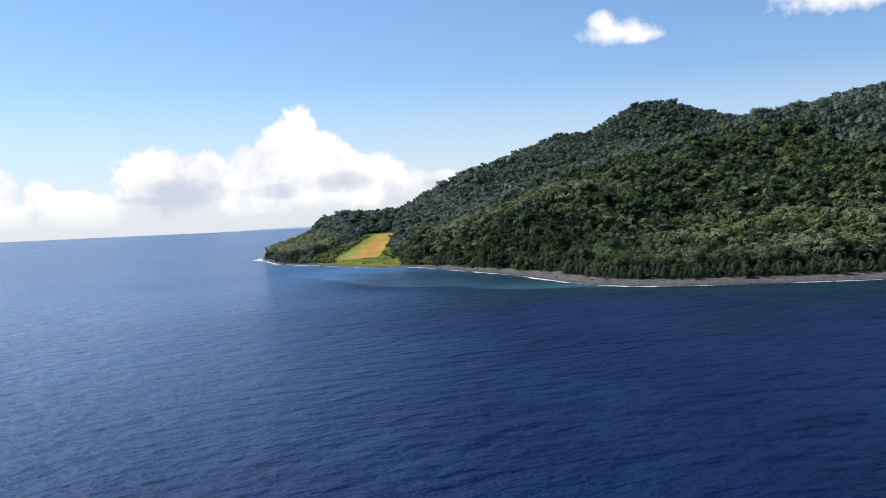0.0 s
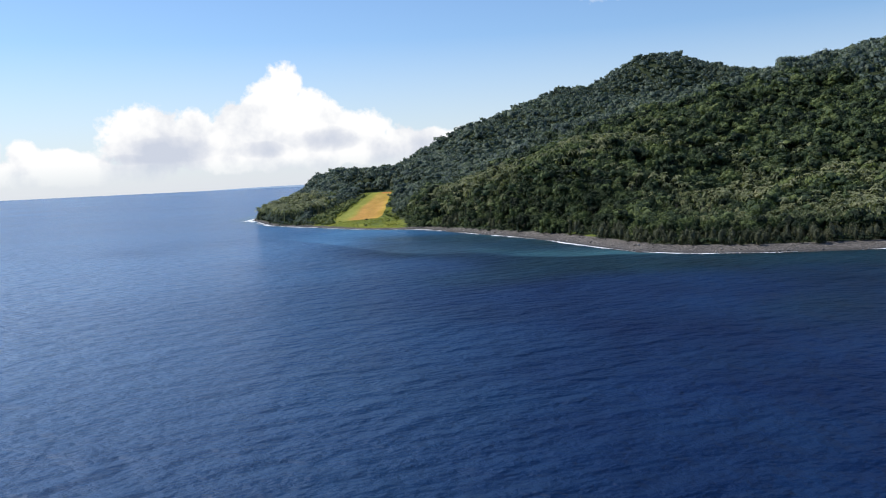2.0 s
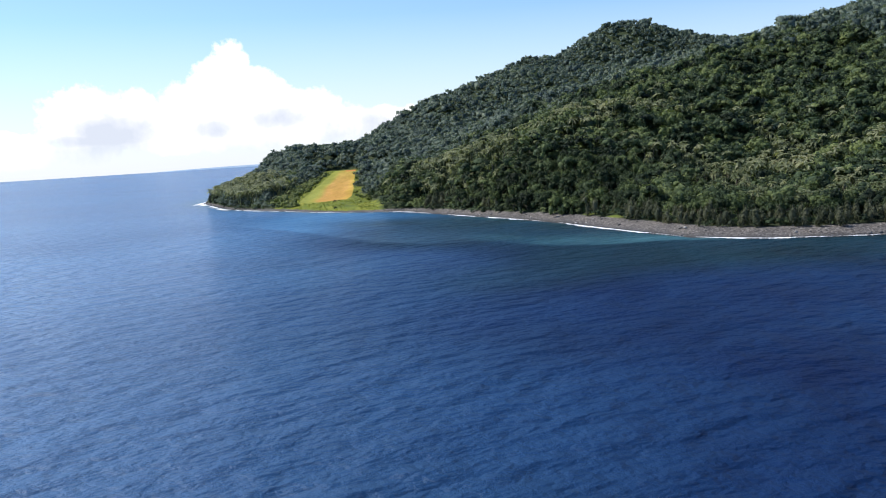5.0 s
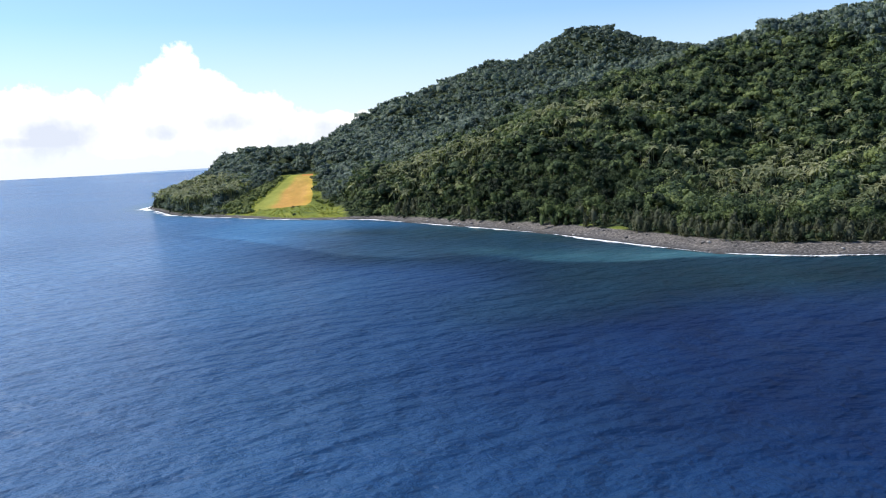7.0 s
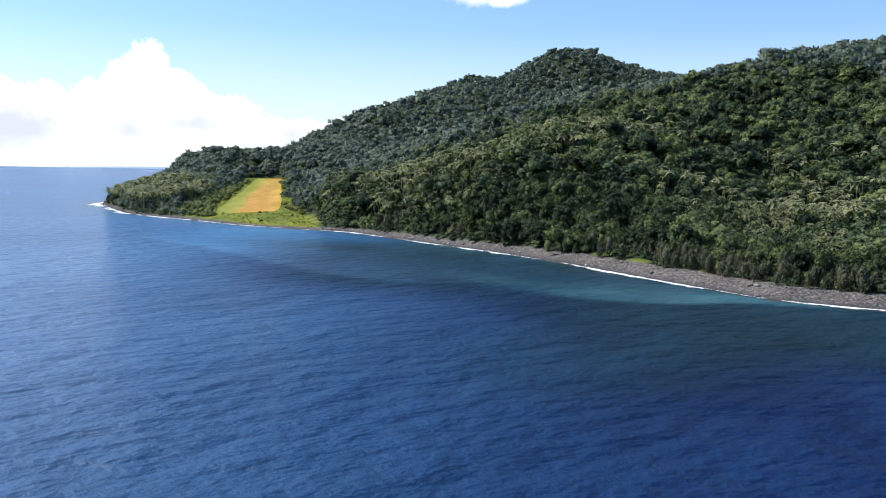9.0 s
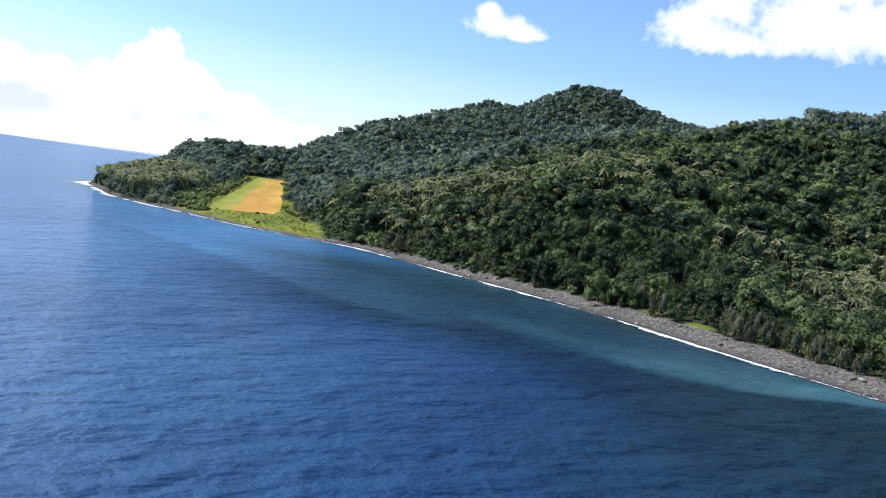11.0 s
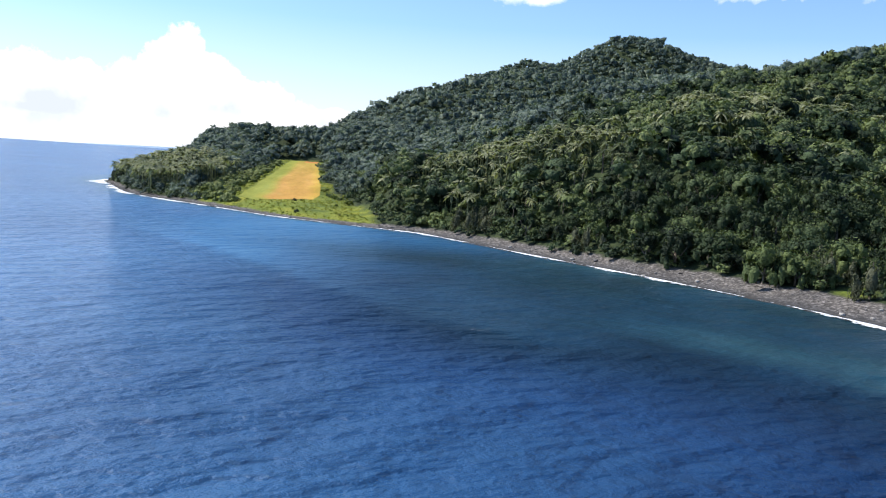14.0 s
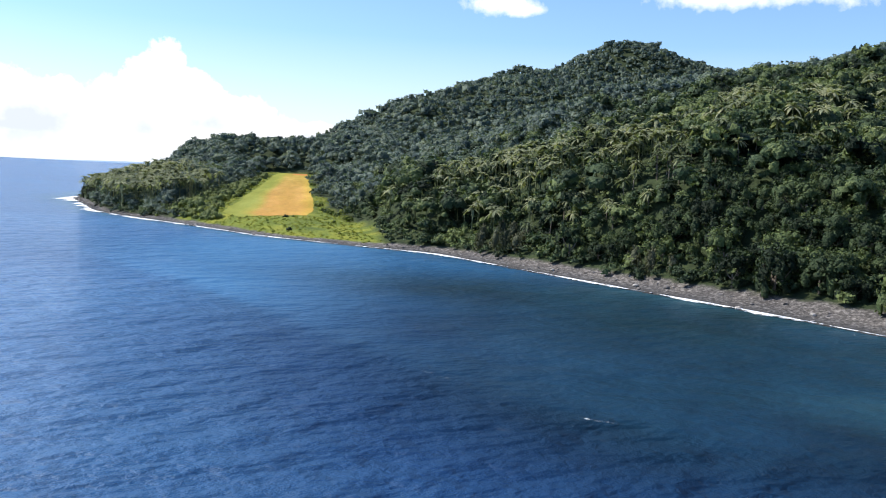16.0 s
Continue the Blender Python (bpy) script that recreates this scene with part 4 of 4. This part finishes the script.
# shrubs in the grass round the airstrip
def shrub(seed, width, height, mat, label):
    rr = np.random.default_rng(seed)
    top = new("shrub")
    part("stem", tube([(0, 0, -0.2), (0.05, 0, height * 0.5)], [0.08, 0.04], 4), BARK, top)
    c, q = broad_crown(rr, width, height, 7, 60, 0.5)
    part("crown", (c * (1, 1, 1.15) + (0, 0, height * 0.16), q), mat, top)
    return tagged(top, label, "shrub", "shrubs in the rough grass")


sx, sy = scatter(-182, -62, 870, 1230, 5.6, 57)
le, re_ = strip_edges(sy)
oks = (field_of(sx, sy) > 0.4) & ((sx < le - 2) | (sx > re_ + 2) | (sy < 962)) & (inland_of(sx, sy) > 12)
weight = 0.025 + 0.7 * ease(-140, -156, sx) + 0.22 * ease(-93, -80, sx) * ease(940, 980, sy)
oks &= r.uniform(0, 1, len(sx)) < weight
kinds = [shrub(500, 4.0, 2.4, SHRUB, "low yellow-green shrub in rough grass"), shrub(501, 5.5, 3.0, SHRUB, "low yellow-green shrub in rough grass"),
         shrub(502, 4.2, 2.2, SHRUB_DULL, "low olive green shrub in rough grass"), shrub(503, 5.0, 2.6, SHRUB_DULL, "low olive green shrub in rough grass")]
plant(kinds, sx[oks], sy[oks], 0.6, 1.25)
dark = [shrub(510, 5.2, 3.0, LEAF_NEAR, "rounded dark green bush in the open grass"), shrub(511, 3.6, 2.2, LEAF_NEAR, "rounded dark green bush in the open grass")]
plant(dark, [-108.5, -80, -104, -104.5], [968, 900, 916, 972], 0.4, 0.75)
# scrub between the airstrip and the cape
vx, vy = scatter(-190, -132, 930, 1330, 5.2, 63)
okv = (field_of(vx, vy) > 0.3) & (vx < strip_edges(vy)[0] - 4 - 5 * r.uniform(0, 1, len(vx))) & (inland_of(vx, vy) > 11) & (r.uniform(0, 1, len(vx)) < 0.8)
scrub = [shrub(520 + i, w, h, SHRUB_DULL, "dense olive green bush beside the airstrip") for i, (w, h) in enumerate(((5.5, 3.4), (6.5, 4.2), (4.6, 2.8)))]
plant(scrub, vx[okv][:240], vy[okv][:240], 0.7, 1.3)

# ---- surf and stones along the waterline ----
line = []
pts = SHORE[3:27]
for (ax, ay), (bx, by) in zip(pts, pts[1:]):
    n = max(2, int(math.hypot(bx - ax, by - ay) / 2.5))
    line += [(ax + (bx - ax) * k / n, ay + (by - ay) * k / n) for k in range(n)]
line = np.array(line)
for _ in range(8):
    line[1:-1] = (line[:-2] + line[1:-1] * 2 + line[2:]) / 4
tan = np.gradient(line, axis=0)
tan /= np.linalg.norm(tan, axis=1)[:, None]
nor = np.stack([-tan[:, 1], tan[:, 0]], 1)
nor = np.where((inland_of(*(line + nor * 4).T) < 0)[:, None], nor, -nor)
wv = wavy(line[:, 0], line[:, 1], 60, 81) + 0.6 * wavy(line[:, 0], line[:, 1], 17, 82)
cape = np.exp(-(np.hypot(line[:, 0] + 289, line[:, 1] - 1208) / 42) ** 2) + 0.5 * np.exp(-(np.hypot(line[:, 0] + 244, line[:, 1] - 1090) / 90) ** 2)
point = np.exp(-((line[:, 1] - 640) / 70) ** 2) * (line[:, 0] < 120)
width = np.clip(2.6 + 1.2 * wv, 0.9, None) + 12 * cape * (1 + 0.3 * wv) + 1.5 * point * np.clip(0.6 + wv, 0, None)
inner_ = line - nor * (0.9 + 0.4 * wv)[:, None]
STEPS = (0, 0.12, 0.28, 0.46, 0.64, 0.82, 1.0)
rows = [inner_ + nor * (width * k)[:, None] + nor * ((0.5 + 2.2 * cape * k) * wavy(line[:, 0] + 900 * k, line[:, 1], 9, 83))[:, None] for k in STEPS]
co = np.concatenate([np.c_[p, np.full(len(p), zz)] for p, zz in zip(rows, (0.12, 0.4, 0.45, 0.36, 0.26, 0.16, 0.06))])
n = len(line)
q = np.array([(k * n + i, k * n + i + 1, (k + 1) * n + i + 1, (k + 1) * n + i) for k in range(len(STEPS) - 1) for i in range(n - 1)])
broken = 0.24 * wavy(line[:, 0], line[:, 1], 26, 84)
body_ = np.concatenate([np.clip(m * np.ones(n) + 0.13 * wv + 0.7 * broken + 0.04 + 0.15 * point + 0.2 * cape, -0.3, 1) for m in (0.12, 0.44, 0.4, 0.3, 0.17, 0.05, -0.17)])


def foam_mesh(name, co, q, body_, label, category):
    me = quads_mesh(name, co, q)
    me.attributes.new("body", "FLOAT", "POINT").data.foreach_set("value", body_.astype(np.float32))
    me.materials.append(FOAM)
    return tagged(new(name, me), label, category, kind="structure")


foam_mesh("surf", co, q, body_, "white breaking surf along the shoreline", "surf")
# thin line of froth where the current meets the slack water
k = np.linspace(0, 1, 90)
seg = np.array(CURRENT[2:7], float)
fx, fy = np.interp(k * 4, range(5), seg[:, 0]), np.interp(k * 4, range(5), seg[:, 1])
fx = fx + 1.6 * wavy(fx, fy, 26, 28)
half = 0.38 + 0.15 * wavy(fx, fy, 14, 29)
co = np.concatenate([np.c_[fx + o * half * 0.8, fy + o * half * 0.6, np.full(90, 0.07)] for o in (-1, 0, 1)])
q = np.array([(m * 90 + i, m * 90 + i + 1, (m + 1) * 90 + i + 1, (m + 1) * 90 + i) for m in range(2) for i in range(89)])
fade = np.clip(np.sin(k * 3.14), 0, 1) * 0.26 - 0.04 + 0.06 * wavy(fx, fy, 20, 30)
foam_mesh("foam_line", co, q, np.concatenate([fade - 0.12, fade, fade - 0.12]), "thin pale line of froth along a current edge", "foam")

bv, bf = cube_ball(1)
STONES = [(bv * np.random.default_rng(600 + i).uniform(0.5, 1.0, (len(bv), 3)) * (1, 0.8, 0.55), bf) for i in range(6)]
k = r.integers(0, n, 5200)
off = r.uniform(0, 1, 5200) ** 0.8 * (beach_of(line[k, 0], line[k, 1]) - 1)
sp = line[k] - nor[k] * off[:, None] + r.normal(size=(5200, 2)) * 0.8
sc = 0.18 + 0.5 * r.uniform(0, 1, 5200) ** 4 + 0.9 * (r.uniform(0, 1, 5200) < 0.02)
many("beach_stones", STONES, np.c_[sp, ground_of(sp[:, 0], sp[:, 1]) + 0.05, TURN(r, 5200), sc], ROCK, "grey stones and boulders strewn over the beach", "stones")

# larger boulders on the beach, a drift log and a marker post by the strip
def boulder(seed, label, mat):
    rr = np.random.default_rng(seed)
    v, f = cube_ball(4)
    v = v * (1 + 0.14 * wavy(v[:, 0] * 9 + seed, v[:, 1] * 9 + v[:, 2] * 7, 12, seed)[:, None]) * rr.uniform(0.8, 1.1, 3) * (1.1, 0.85, 0.65)
    me = quads_mesh("boulder", v, f)
    me.materials.append(mat)
    return tagged(new("boulder", me), label, "boulder", "boulders on the beach")


ROCK_PALE, t, b = material("pale weathered stone", 0.9, 0.2)
t.links.new(ramp_of(t, noise_at(t, 1.5, 5), (0.3, (0.22, 0.20, 0.18)), (0.7, (0.45, 0.42, 0.38))), b.inputs["Base Color"])
bumped(t, b, noise_at(t, 3.0, 5), 0.6, 0.2)
kinds = [boulder(701, "large dark wet boulder at the water's edge", ROCK), boulder(702, "grey boulder on the pebble beach", ROCK), boulder(703, "pale weathered boulder on the pebble beach", ROCK_PALE)]
rb = np.random.default_rng(77)
for i in range(60):
    kk = int(rb.integers(20, n - 60))
    o = rb.uniform(0.0, 0.85) ** (1.6 if i % 3 == 0 else 1.0) * float(beach_of(line[kk, 0], line[kk, 1]))
    bx_, by_ = line[kk] - nor[kk] * o
    s = rb.uniform(0.5, 1.15)
    m = Matrix.LocRotScale((bx_, by_, float(ground_of(bx_, by_)) + 0.25 * s), Euler((rb.uniform(-0.2, 0.2), rb.uniform(-0.2, 0.2), rb.uniform(0, 6.28))), None)
    ob = kinds[i] if i < 3 else copy_thing(kinds[i % 3], m)
    ob.matrix_basis = m
    ob.scale = (s, s, s)

WHITE, t, b = material("white painted timber", 0.6, 0.3)
t.links.new(ramp_of(t, noise_at(t, 4.0, 4), (0.3, (0.62, 0.60, 0.56)), (0.6, (0.8, 0.79, 0.76))), b.inputs["Base Color"])
post = new("marker_post")
part("post", tube([(0, 0, -0.3), (0, 0, 1.7)], [0.22, 0.2], 8), WHITE, post)
part("cap", tube([(0, 0, 1.7), (0, 0, 1.78), (0, 0, 1.8)], [0.26, 0.26, 0.02], 8), WHITE, post)
post.location = (-160, 1089, float(ground_of(-160, 1089)))
tagged(post, "small white marker post in grass beside the airstrip", "marker post")
log = new("drift_log")
part("stem", tube([(-3.2, 0, 0.25), (0, 0.2, 0.32), (3.0, 0, 0.3)], [0.34, 0.3, 0.16], 8), ROCK_PALE, log)
part("branch", tube([(1.2, 0.1, 0.35), (2.0, 0.9, 0.8)], [0.14, 0.05], 6), ROCK_PALE, log)
log.location = (-168, 988, float(ground_of(-168, 988)))
log.rotation_euler = (0, 0, 2.2)
tagged(log, "bleached pale drift log lying on the beach", "drift log")

# low far coast on the horizon
fa = np.radians(np.linspace(-17, 4, 40))
top_z = 23 + 11 * np.clip(np.sin(np.linspace(0, 3.1, 40)), 0, 1) * (1 + 0.2 * wavy(fa * 3000, fa * 0, 400, 91))
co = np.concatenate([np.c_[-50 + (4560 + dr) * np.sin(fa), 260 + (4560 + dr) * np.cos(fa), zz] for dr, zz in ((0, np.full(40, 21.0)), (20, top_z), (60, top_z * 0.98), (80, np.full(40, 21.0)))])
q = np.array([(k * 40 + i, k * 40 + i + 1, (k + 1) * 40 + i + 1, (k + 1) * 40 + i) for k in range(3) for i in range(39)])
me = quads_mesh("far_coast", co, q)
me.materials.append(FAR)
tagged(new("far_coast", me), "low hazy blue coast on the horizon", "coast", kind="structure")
